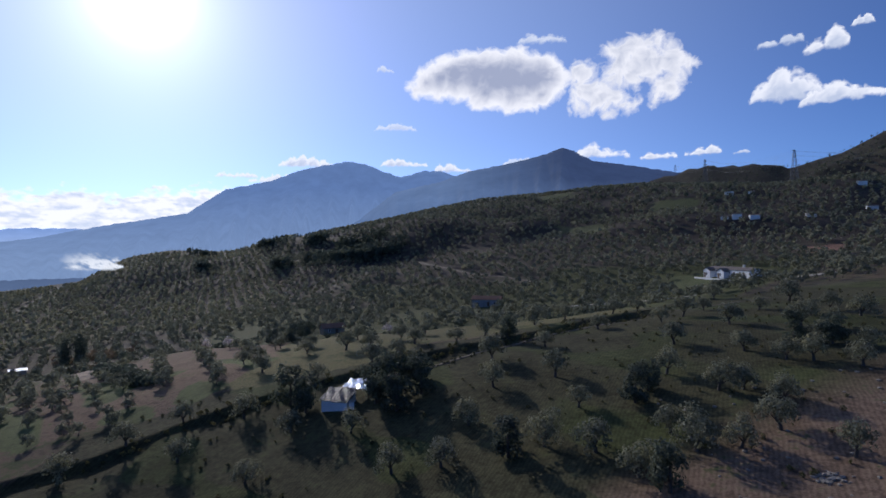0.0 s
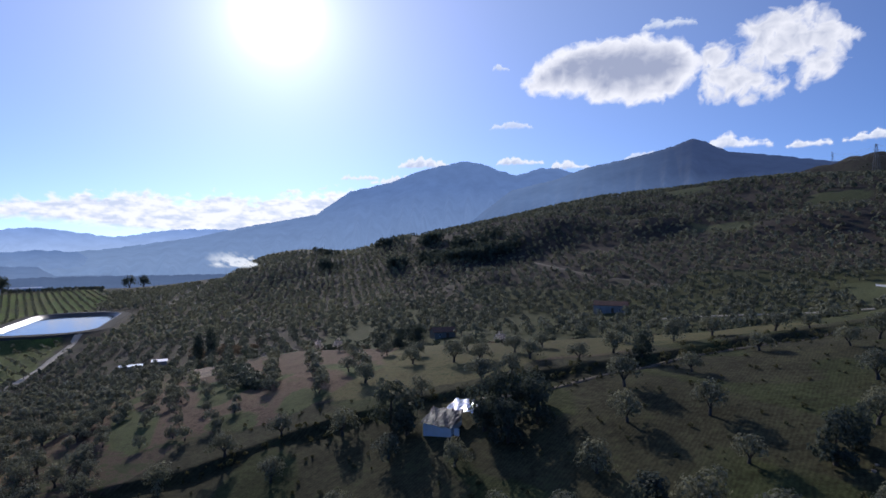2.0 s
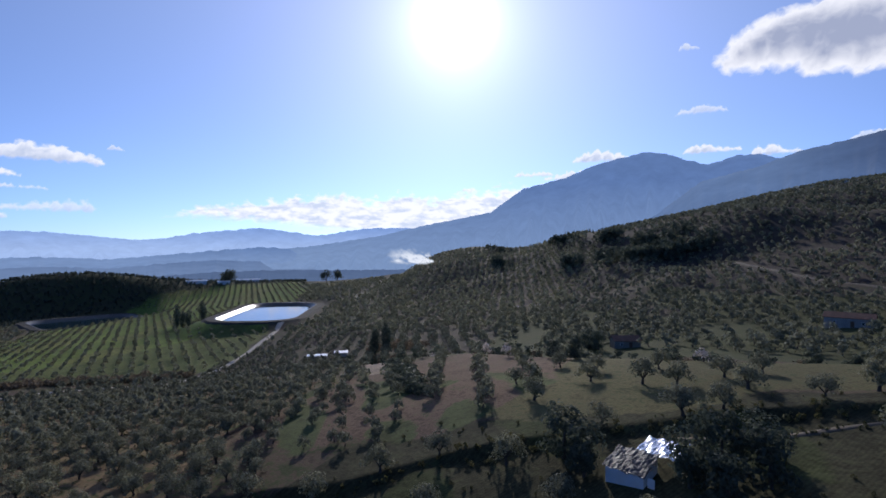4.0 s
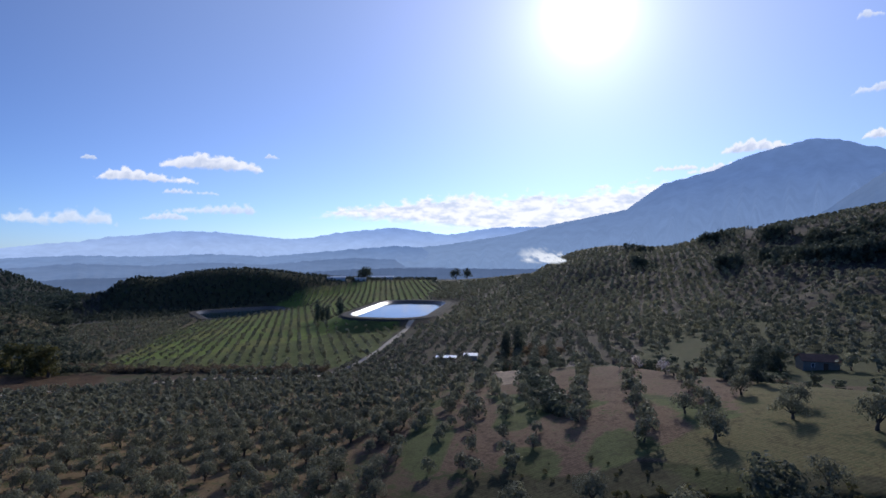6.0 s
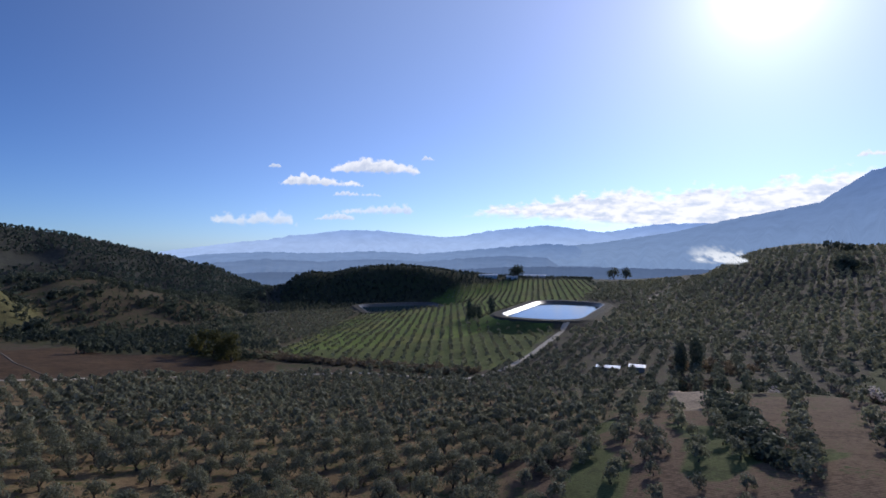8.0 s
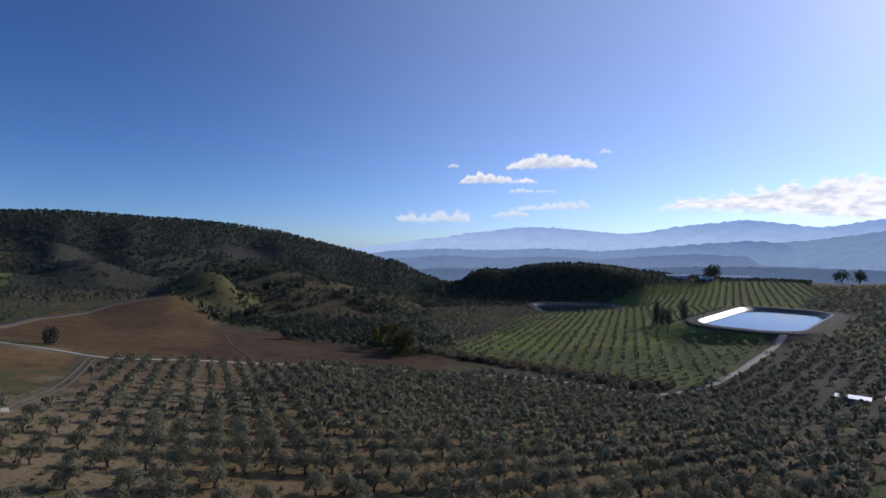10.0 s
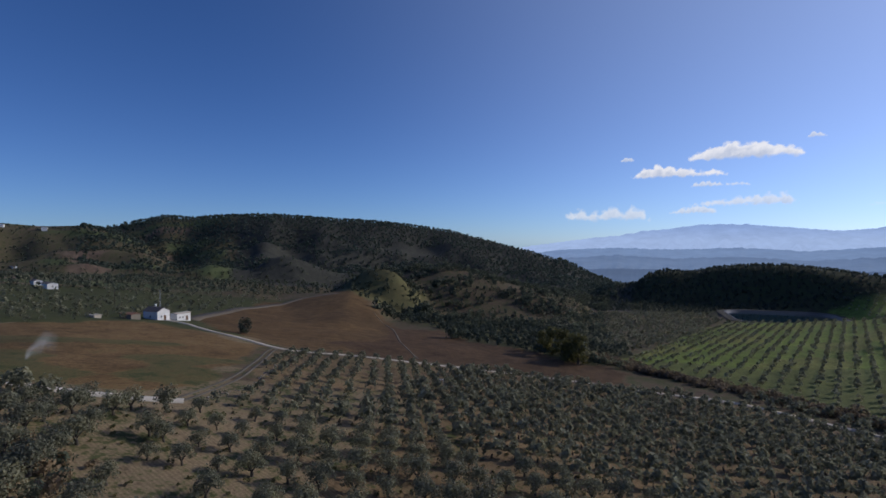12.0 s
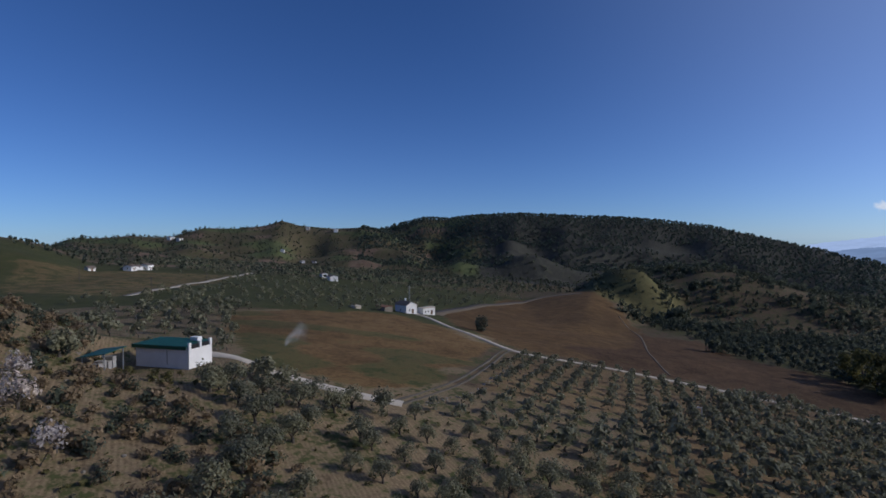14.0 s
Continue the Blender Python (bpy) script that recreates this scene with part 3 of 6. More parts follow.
def mountain(name, key, material, label):
    """A far mountain range seen through blue air."""
    dist, front, back, knots = FAR_RIDGES[key]
    ka, ke = np.array([k[0] for k in knots]), np.array([k[1] for k in knots])
    az = np.arange(ka[0] - 6, ka[-1] + 6, 0.12)
    s = np.concatenate([np.linspace(-1, 0, 26), np.linspace(0.15, 1, 5)])
    rough = np.array([0.10 * noise.fractal(Vector((a * 1.3, dist * 0.01, 0)), 0.9, 2.0, 6) for a in az])
    ss, aa = np.meshgrid(s, az, indexing="ij")
    r = dist + np.where(ss < 0, ss * front, ss * back)
    el = np.interp(aa, ka, ke) + rough[None, :]
    out = np.maximum(np.maximum(ka[0] - aa, aa - ka[-1]), 0)
    top = OZ + dist * np.tan(np.radians(el)) - out * dist * 0.012
    foot = -38.0 + r * 0.0
    spur = np.sin(aa * 1.9 + 2.5 * np.sin(aa * 0.6)) + 0.5 * np.sin(aa * 5.3 + ss * 4)
    lift = np.clip(1 + np.where(ss < 0, ss, -ss) * (1 + 0.28 * spur * np.abs(ss)), 0, 1) ** 1.2
    z = np.where(top > foot, foot + (top - foot) * lift, foot) - 25 * (1 - lift) - 110 * ease((-ss - 0.9) / 0.1)
    x, y = OX - r * np.sin(np.radians(aa)), OY + r * np.cos(np.radians(aa))
    n = len(az)
    i = (np.arange(len(s) - 1)[:, None] * n + np.arange(n - 1)[None, :])
    quads = np.stack([i, i + 1, i + n + 1, i + n], -1).reshape(-1, 4)
    me = np_mesh(name, np.stack([x, y, z], -1).reshape(-1, 3), quads, [material])
    me.polygons.foreach_set("use_smooth", np.ones(len(quads), bool))
    tagged(new(name, me), label, "mountain", kind="structure")



mountain("backdrop_range", "far", haze_material("haze_far", (0.36, 0.49, 0.76), (0.20, 0.32, 0.62), 60, 240, (0.02, 0.02, 0.03)), "pale blue distant mountain range behind the valley")
mountain("backdrop_mountain", "mount", haze_material("haze_mount", (0.19, 0.28, 0.46), (0.11, 0.185, 0.375), 0, 480, (0.03, 0.03, 0.03)), "long blue mountain rising out of the hazy valley")
mountain("backdrop_peak", "peak", haze_material("haze_peak", (0.12, 0.185, 0.335), (0.036, 0.058, 0.130), 130, 400, (0.04, 0.04, 0.035), (-40, 600, (0.112, 0.178, 0.325))), "dark blue wooded mountain with a pointed peak")
mountain("backdrop_hills", "roll2", haze_material("haze_roll_two", (0.18, 0.27, 0.46), (0.12, 0.20, 0.385), 0, 70, (0.04, 0.04, 0.04)), "low hazy hills across the far valley")
mountain("backdrop_hills", "vale", haze_material("haze_vale", (0.10, 0.152, 0.265), (0.07, 0.11, 0.205), -40, 10, (0.045, 0.045, 0.04)), "low dusky hills at the mouth of the valley")
mountain("backdrop_hills", "roll", haze_material("haze_roll", (0.14, 0.21, 0.36), (0.09, 0.15, 0.285), -30, 30, (0.045, 0.045, 0.04)), "low rolling hills in the hazy valley")

# ---- clouds ----
# heading, height and breadth, all as angles, and how deep the cloud is
CLOUDS_HIGH = ((-4.7, 17.66, 17.5, 7.11, 1.00), (-19.3, 17.46, 13.1, 7.88, 0.60), (6.2, 18.97, 1.8, 0.98, 0.30), (-10.7, 21.66, 5.0, 1.77, 0.15), (-32.6, 18.42, 3.7, 1.48, 0.35), (-36.0, 17.79, 3.4, 2.51, 0.50), (-38.5, 18.66, 1.7, 0.95, 0.40), (-33.0, 14.56, 5.6, 3.36, 0.50), (-37.5, 13.40, 7.0, 2.20, 0.50), (-16.7, 10.33, 5.2, 2.27, 0.50), (-22.2, 9.51, 3.4, 1.21, 0.40), (-26.2, 9.51, 3.3, 1.07, 0.40), (-29.5, 9.11, 1.4, 0.42, 0.20), (5.1, 13.12, 4.5, 0.93, 0.10))
CLOUDS_LOW = ((14.4, 9.34, 6, 1.39, 0.5), (4.2, 9.48, 5.1, 1.07, 0.4), (-1, 8.98, 3.9, 1.32, 0.4), (21.4, 7.92, 4, 1.01, 0.4), (18.1, 7.6, 4.5, 1.27, 0.4), (-8.3, 9.43, 3.8, 0.83, 0.3), (68.4, 8.4, 9.6, 1.87, 0.6), (74.1, 6.82, 8.1, 1.49, 0.5), (70.4, 5.48, 4.9, 0.7, 0.2), (81.1, 3.03, 8.2, 2.22, 0.35), (68.4, 3.98, 8.6, 1.55, 0.35), (72.7, 3.03, 4, 0.94, 0.3), (78.8, 8.08, 1.4, 0.44, 0.2), (62.9, 9.23, 1.4, 0.53, 0.2))


LATTICE = np.random.RandomState(77).uniform(0, 6.283, (64, 64))


def plane_noise(x, y):
    """Smooth gradient noise on a plane, about -1 to 1 (arrays)."""
    i, j = np.floor(x).astype(int), np.floor(y).astype(int)
    fx, fy = x - i, y - j
    u, v = ease(fx), ease(fy)

    def corner(a, c):
        t = LATTICE[(i + a) % 64, (j + c) % 64]
        return np.cos(t) * (fx - a) + np.sin(t) * (fy - c)
    low = corner(0, 0) * (1 - u) + corner(1, 0) * u
    high = corner(0, 1) * (1 - u) + corner(1, 1) * u
    return 1.5 * (low * (1 - v) + high * v)


def billows(x, y, size, seed, octaves=5, gain=0.5):
    """Cauliflower unevenness over several sizes, about -1 to 1."""
    out, amp = 0, 1.0
    for k in range(octaves):
        f = 2.05 ** k / size
        c, s = math.cos(1.1 * k + seed), math.sin(1.1 * k + seed)
        out = out + amp * plane_noise((x * c - y * s) * f + seed * 7.3 + k * 11, (x * s + y * c) * f + seed * 3.1 + k * 5)
        amp *= gain
    return out


# puffs of the two large clouds: place across and up, and radius, in half heights of the cloud
BROKEN = ((-1.2, 0.1, 0.44), (-1.05, -0.35, 0.4), (-1.25, -0.72, 0.3), (-0.7, -0.55, 0.44), (-0.3, -0.72, 0.36), (-0.6, -0.85, 0.26), (0.05, -0.85, 0.2), (-0.4, -0.12, 0.42), (0.15, 0.0, 0.46), (0.6, 0.2, 0.5), (1.05, 0.15, 0.46), (1.38, 0.05, 0.26), (-0.25, 0.58, 0.4), (0.1, 0.7, 0.36), (0.45, 0.75, 0.3), (0.8, 0.74, 0.24), (1.02, 0.64, 0.16), (0.98, -0.5, 0.4), (0.68, -0.72, 0.26), (1.15, -0.25, 0.24), (-0.1, 0.33, 0.4), (0.4, 0.4, 0.4))
GREY = ((-2.21, -0.14, 0.3), (-1.82, 0.0, 0.5), (-1.36, 0.12, 0.66), (-0.92, 0.18, 0.78), (-0.38, 0.18, 0.86), (0.17, 0.12, 0.9), (0.71, 0.08, 0.92), (1.26, 0.0, 0.88), (1.69, 0.08, 0.72), (2.04, 0.02, 0.5), (1.04, 0.5, 0.46), (1.64, -0.48, 0.5), (0.71, -0.48, 0.58), (-0.05, -0.35, 0.6))


def cloud_mesh(verts, nx, ny, depth, shade, vapour):
    """A skin over the parts of a grid where there is cloud, with its density and shade."""
    quads = (np.arange(nx - 1)[:, None] * ny + np.arange(ny - 1)[None, :]).ravel()
    keep = depth.ravel()
    keep = np.maximum(np.maximum(keep[quads], keep[quads + 1]), np.maximum(keep[quads + ny], keep[quads + ny + 1])) > 0.0
    quads = quads[keep]
    corners = np.stack([quads, quads + ny, quads + ny + 1, quads + 1], -1)
    used, faces = np.unique(corners, return_inverse=True)
    me = np_mesh("cloud", verts.reshape(-1, 3)[used], faces.reshape(-1, 4), [vapour])
    me.attributes.new("depth", "FLOAT", "POINT").data.foreach_set("value", depth.ravel()[used].astype(np.float32))
    me.attributes.new("shade", "FLOAT", "POINT").data.foreach_set("value", shade.ravel()[used].astype(np.float32))
    return me


def cloud(az, el, wide, high, deep, seed):
    """A cumulus far off: heaped puffs with a frayed outline, painted bright rims and a painted greyer heart."""
    dist = 4780.0 - 4 * seed
    w, h = dist * radians(wide) / 2, dist * radians(high) / 2
    big = wide > 12 and el > 12
    pad = 0.3 * h + 20
    step = 6.0 if big else 5.5
    xs, zs = np.arange(-w - pad, w + pad + step, step), np.arange(-h - pad, h + pad + step, step)
    nx, ny = len(xs), len(zs)
    x, z = np.meshgrid(xs, zs, indexing="ij")
    size = 120.0 if big else max(24.0, 0.75 * h)
    bend = 0.35 * size
    wx, wz = x + bend * billows(x, z, 1.6 * size, seed + 3, 3), z + bend * billows(x, z, 1.6 * size, seed + 8, 3)
    rag = billows(wx, wz, size, seed, 6, 0.56)
    # billow slope towards the sun, painted into the tone as lit relief
    lit = billows(wx - 0.2 * size, wz + 0.25 * size, size, seed, 4, 0.5) - billows(wx, wz, size, seed, 4, 0.5)
    if big:
        field = np.full_like(x, -9.0)
        for a, c, q in GREY if deep > 0.8 else BROKEN:
            field = np.logaddexp(9 * field, 9 * (q - np.hypot(x / h - a, z / h - c))) / 9
        body = field + (0.11 if deep > 0.8 else 0.17) * rag
        depth = np.clip(body * 1.7, 0, 1)
        heart = ease((field + 0.05 * rag - 0.02) / (0.75 if deep > 0.8 else 0.55))
        shade = np.clip((1.0 if deep > 0.8 else 0.62) * heart - (0.10 if deep > 0.8 else 0.30) * lit, 0, 1)
    else:
        u, v = x / w, z / h
        dome = 0.48 + 0.65 * np.abs(plane_noise(x / (1.7 * h) + seed * 5.7, np.full_like(x, seed * 1.3))) + 0.25 * np.sin(u * 2 + seed)
        top = -0.62 + 1.7 * np.clip(1 - u * u, 0, 1) ** 0.45 * np.clip(dome, 0.18, 1.0)
        body = np.minimum(np.minimum(1.2 * (top - v), 1.6 * (v + 0.86)), 3.4 * (1.04 - np.abs(u))) + (0.34 if deep > 0.36 else 0.42) * rag + 0.03
        depth = np.clip(body * 1.1, 0, 1)
        shade = np.clip(0.85 * ease((top - v) / 1.5) - 0.28 * lit, 0, 1)
    fade = np.clip(np.minimum(w + pad - np.abs(x), h + pad - np.abs(z)) / (0.5 * pad), 0, 1)
    depth = depth * fade
    me = cloud_mesh(np.stack([x, -40 * depth, z], -1), nx, ny, depth, shade, (CLOUD if deep > 0.8 else CLOUD_BROKEN) if big else CLOUD_SMALL if deep > 0.36 else CLOUD_THIN)
    ob = new("cloud", me)
    ca, sa = math.cos(radians(az)), math.sin(radians(az))
    ob.matrix_world = pose(OX - sa * dist, OY + ca * dist, OZ + dist * math.tan(radians(el)), 0, 0, az)
    what = "grey-bellied white cumulus cloud" if deep > 0.8 else "small white fair-weather cloud" if wide < 4 else "white broken cumulus cloud with frayed edges"
    tagged(ob, what, "cloud", "clouds in the sky", "structure")


def cloud_bank():
    """The long bright bank low over the valley's end, heaped on top and streaked within."""
    dist = 4700.0
    aa, ee = np.meshgrid(np.arange(14.0, 63.0, 0.08), np.arange(0.6, 8.4, 0.08), indexing="ij")
    top = np.interp(aa, (14, 18, 22.4, 28.7, 31.7, 36, 39, 42.2, 45.2, 49.7, 53, 56.4, 58.9, 61), (6.2, 6.4, 6.5, 6.2, 5.4, 5.9, 5.2, 6.0, 5.6, 5.1, 4.6, 4.3, 3.2, 2.2))
    x, z = aa * 82, ee * 82
    heaps = billows(x, z * 1.5, 95, 4.0, 6, 0.56)
    streaks = billows(x, z * 3.6, 190, 9.0, 5, 0.55)
    wisp = billows(x, z * 2.0, 60, 2.0, 4, 0.55)
    body = np.minimum((top - ee) * 0.55, (ee - np.interp(aa, (40, 48, 58), (1.4, 2.2, 2.9))) * 0.5) + 0.34 * heaps * ease((ee - 2.0) / 2.5) + 0.20 * streaks - 0.30 * np.maximum(streaks, 0) * ease((aa - 34) / 18)
    edge = np.clip((61.5 - aa) / 4, 0, 1) * np.clip((aa - 14) / 2, 0, 1) * np.clip((8.3 - ee) / 0.5, 0, 1)
    depth = np.clip(1.5 * body, 0, 1) * edge
    # bright tops and greyer streaks are painted into the glowing bank
    shade = np.clip(0.30 + 0.75 * streaks + 0.35 * wisp - 0.5 * ease((aa - 20) / -12) + 0.15 * ease((aa - 34) / 20) - 0.5 * ease((0.7 - (top - ee)) / 0.7), 0, 1)
    r, a = dist - 30 * depth, np.radians(aa)
    verts = np.stack([OX - r * np.sin(a), OY + r * np.cos(a), OZ + dist * np.tan(np.radians(ee))], -1)
    tagged(new("cloud", cloud_mesh(verts, *aa.shape, depth, shade, CLOUD_LOW)), "bright white cloud bank low over the mountains", "cloud", "clouds in the sky", "structure")


CLOUD = vapour_material("cloud_vapour", (0.90, 0.90, 0.93), (0.36, 0.40, 0.53), 0.03, 0.05, (0.02, 0.34, 1.0))
CLOUD_BROKEN = vapour_material("broken_cloud_vapour", (0.86, 0.86, 0.89), (0.46, 0.50, 0.61), 0.03, 0.07, (0.02, 0.42, 0.98))
CLOUD_SMALL = vapour_material("small_cloud_vapour", (0.88, 0.89, 0.93), (0.54, 0.60, 0.73), 0.04, 0.10, (0.02, 0.48, 0.94))
CLOUD_THIN = vapour_material("thin_cloud_vapour", (0.80, 0.84, 0.90), (0.58, 0.64, 0.75), 0.05, 0.12, (0.01, 0.65, 0.72))
CLOUD_LOW = vapour_material("low_cloud_vapour", (0.97, 0.96, 0.98), (0.62, 0.68, 0.80), 0.04, 0.08, (0.02, 0.60, 0.95))
for k, c in enumerate(CLOUDS_HIGH):
    cloud(*c, seed=k + 1)
for k, c in enumerate(CLOUDS_LOW):
    cloud(*c, seed=k + 40)
cloud_bank()


def height(x, y):
    return float(land(np.array([x]), np.array([y]))[0])


# ---- ponds ----
def rim_line(pond, gap, n=88):
    """Points round a pond at a given distance outside its rim."""
    cx, cy, _, hl, hw, rad, head = pond
    c, s = math.cos(radians(head)), math.sin(radians(head))
    pts = []
    for k in range(4):
        sx, sy = ((1, 1), (-1, 1), (-1, -1), (1, -1))[k]
        for i in range(n // 4):
            a = math.pi / 2 * (k + i / (n // 4 - 1))
            u, v = sx * (hl - rad) + math.cos(a) * (rad + gap), sy * (hw - rad) + math.sin(a) * (rad + gap)
            pts.append((cx + u * c - v * s, cy + u * s + v * c))
    return pts


def ring_mesh(rings):
    """A skin over closed rings of equal length."""
    bm = bmesh.new()
    rows = [[bm.verts.new(p) for p in ring] for ring in rings]
    for a, b in zip(rows, rows[1:]):
        for i in range(len(a)):
            j = (i + 1) % len(a)
            bm.faces.new((a[i], a[j], b[j], b[i]))
    bmesh.ops.recalc_face_normals(bm, faces=bm.faces)
    return bm


for k, pond in enumerate(PONDS):
    level = pond[2]
    basin = thing("irrigation_pond", (pond[0], pond[1], level), ("large" if k == 0 else "smaller") + " irrigation pond with earth bank and shiny plastic liner", "pond", "irrigation ponds", kind="structure")
    off = Matrix.Translation((-pond[0], -pond[1], -level))

    def ring(gap, z):
        return [off @ Vector((x, y, z)) for x, y in rim_line(pond, gap)]
    part("bank", ring_mesh([ring(9.5, level + 0.4), ring(7.0, level + 1.85), ring(1.2, level + 1.9), ring(0.0, level + 1.95)]), BANK_SOIL, basin, "bare earth bank round the pond")
    part("liner", ring_mesh([ring(0.6, level + 2.0), ring(-0.2, level + 2.0), ring(-5.5, level - 1.4)]), LINER, basin, "sun-bleached plastic liner")
    bm = bmesh.new()
    bm.faces.new([bm.verts.new(p) for p in ring(-2.0, level)])
    bm.normal_update()
    if sum(f.normal.z for f in bm.faces) < 0:
        bmesh.ops.reverse_faces(bm, faces=bm.faces)
    part("water", bm, WATER, basin, "still blue water reflecting the sky")


# ---- roads ----
def smooth_line(pts, step=2.5):
    """A curve through the points, sampled evenly."""
    pts = [Vector((*p, 0)) for p in pts]
    ext = [pts[0] * 2 - pts[1], *pts, pts[-1] * 2 - pts[-2]]
    out = []
    for a, b, c, d in zip(ext, ext[1:], ext[2:], ext[3:]):
        n = max(2, int((c - b).length / step))
        for i in range(n):
            t = i / n
            out.append(0.5 * ((2 * b) + (c - a) * t + (2 * a - 5 * b + 4 * c - d) * t * t + (3 * b - a - 3 * c + d) * t ** 3))
    return out + [pts[-1]]


def road(name, pts, wide, material, label, lift=0.1):
    """A strip laid on the ground, with crowned middle, ragged edges and sides that go down into the soil."""
    line = smooth_line(pts)
    rows = []
    rnd = random.Random(len(pts))
    rag = 0.0
    for i, p in enumerate(line):
        d = (line[min(i + 1, len(line) - 1)] - line[max(i - 1, 0)]).normalized()
        side = Vector((-d.y, d.x, 0))
        rag = 0.7 * rag + rnd.uniform(-0.12, 0.12) * (1.0 if wide > 2 else 2.0)
        w = wide / 2 * (1 + rag)
        row = []
        for o, dz in ((-w - 0.5, -1.2), (-w, 0.0), (0, 0.08), (w, 0.0), (w + 0.5, -1.2)):
            q = p + side * o
            row.append((q.x, q.y, height(q.x, q.y) + lift + dz))
        rows.append(row)
    verts = [v for row in rows for v in row]
    faces = [(i * 5 + j, i * 5 + j + 1, i * 5 + j + 6, i * 5 + j + 5) for i in range(len(rows) - 1) for j in range(4)]
    me = np_mesh(name, verts, faces, [material])
    me.flip_normals()
    tagged(new(name, me), label, "road", kind="structure")


road("road", [(-272, -103), (-265, -92), (-249, -68), (-235, -42), (-228, -25), (-236, -12), (-245, 5), (-256, 30), (-262, 60), (-262, 88), (-255, 112), (-248, 132), (-224, 147), (-216, 160), (-218, 174), (-230, 198), (-254, 231), (-286, 273), (-296, 290)], 3.4, GRAVEL, "pale gravel country road winding between the groves")
road("road", [(-128, -46), (-129, -38), (-131, -30), (-134, -20), (-137, -12), (-141, -5)], 3.0, CONCRETE, "pale concrete drive running down from the barn")
for side in (-0.85, 0.85):
    road("wheel_track", [(-141, -6 + side), (-152, -7 + side), (-169, -10 + side), (-193, -18 + side), (-217, -26 + side), (-228, -29 + side)], 0.6, WORN_TRACK, "worn grey wheel track along the ploughed field", 0.05)
road("road", [(90, 150), (60, 145), (38, 134), (22, 126), (10, 117.5), (-4, 111), (-16, 108)], 1.6, DIRT_TRACK, "dirt track along the foot of a terrace", 0.03)
road("road", [(-330, 400), (-347, 429), (-383, 498), (-420, 565), (-455, 634)], 3.2, DIRT_TRACK, "pale dirt track through the olive groves")
road("road", [(35, 232), (60, 222), (85, 205), (112, 196), (140, 190)], 2.6, GRAVEL, "pale track below the long white house")


road("road", [(-24, 431), (-1, 381), (14, 352), (37, 320), (52, 295)], 3.0, DIRT_TRACK, "dirt track slanting up through the hillside olives")
road("path", [(-422, -48), (-368, -22), (-310, -4), (-262, 14)], 0.8, DIRT_TRACK, "trodden footpath across the red field")
road("path", [(-282, -97), (-330, -112), (-369, -121), (-420, -124), (-466, -120), (-484, -95)], 7.0, DIRT_TRACK, "pale unploughed strip along the field's upper edge")
road("road", [(-177, -175), (-209, -201), (-245, -230), (-279, -259), (-340, -307)], 3.0, GRAVEL, "pale track along the edge of the farm field")


# ---- trees ----
def tube(path, radii, sides=5):
    """A tapered limb along a path: vertices and triangles."""
    verts, faces = [], []
    for p, r in zip(path, radii):
        for k in range(sides):
            a = 2 * math.pi * k / sides
            verts.append((p[0] + r * math.cos(a), p[1] + r * math.sin(a), p[2]))
    for i in range(len(path) - 1):
        for k in range(sides):
            a, b = i * sides + k, i * sides + (k + 1) % sides
            faces += [(a, b, b + sides), (a, b + sides, a + sides)]
    return np.array(verts), np.array(faces)


def join(pieces):
    vs, fs, n = [], [], 0
    for v, f in pieces:
        vs.append(v)
        fs.append(f + n)
        n += len(v)
    return np.concatenate(vs), np.concatenate(fs)


def leaves(rnd, centres, radii, count, size, wide=0.6):
    """Small bent leaf sprays over round clumps, lying along the crown's outside as real foliage does."""
    n = len(centres)
    which = rnd.choice(n, count, p=radii ** 2 / (radii ** 2).sum())
    d = rnd.normal(size=(count, 3))
    d /= np.linalg.norm(d, axis=1)[:, None]
    at = centres[which] + d * (radii[which] * rnd.uniform(0.62, 1.12, count))[:, None] * np.array([1, 1, 0.86])
    out = at - centres.mean(0)
    out /= np.linalg.norm(out, axis=1)[:, None] + 1e-6
    up = 0.6 * d + 0.55 * out + rnd.normal(size=(count, 3)) * 0.42 + (0, 0, 0.22)
    up /= np.linalg.norm(up, axis=1)[:, None]
    a = np.cross(up, rnd.normal(size=(count, 3)))
    a /= np.linalg.norm(a, axis=1)[:, None]
    b = np.cross(up, a)
    s = (size * rnd.uniform(0.6, 1.3, count))[:, None]
    v = np.stack([at - a * s - up * s * 0.22, at + b * s * wide, at + a * s - up * s * 0.22, at - b * s * wide], 1).reshape(-1, 3)
    i = np.arange(count)[:, None] * 4
    return v, np.concatenate([i + [0, 1, 2], i + [0, 2, 3]], 1).reshape(-1, 3)


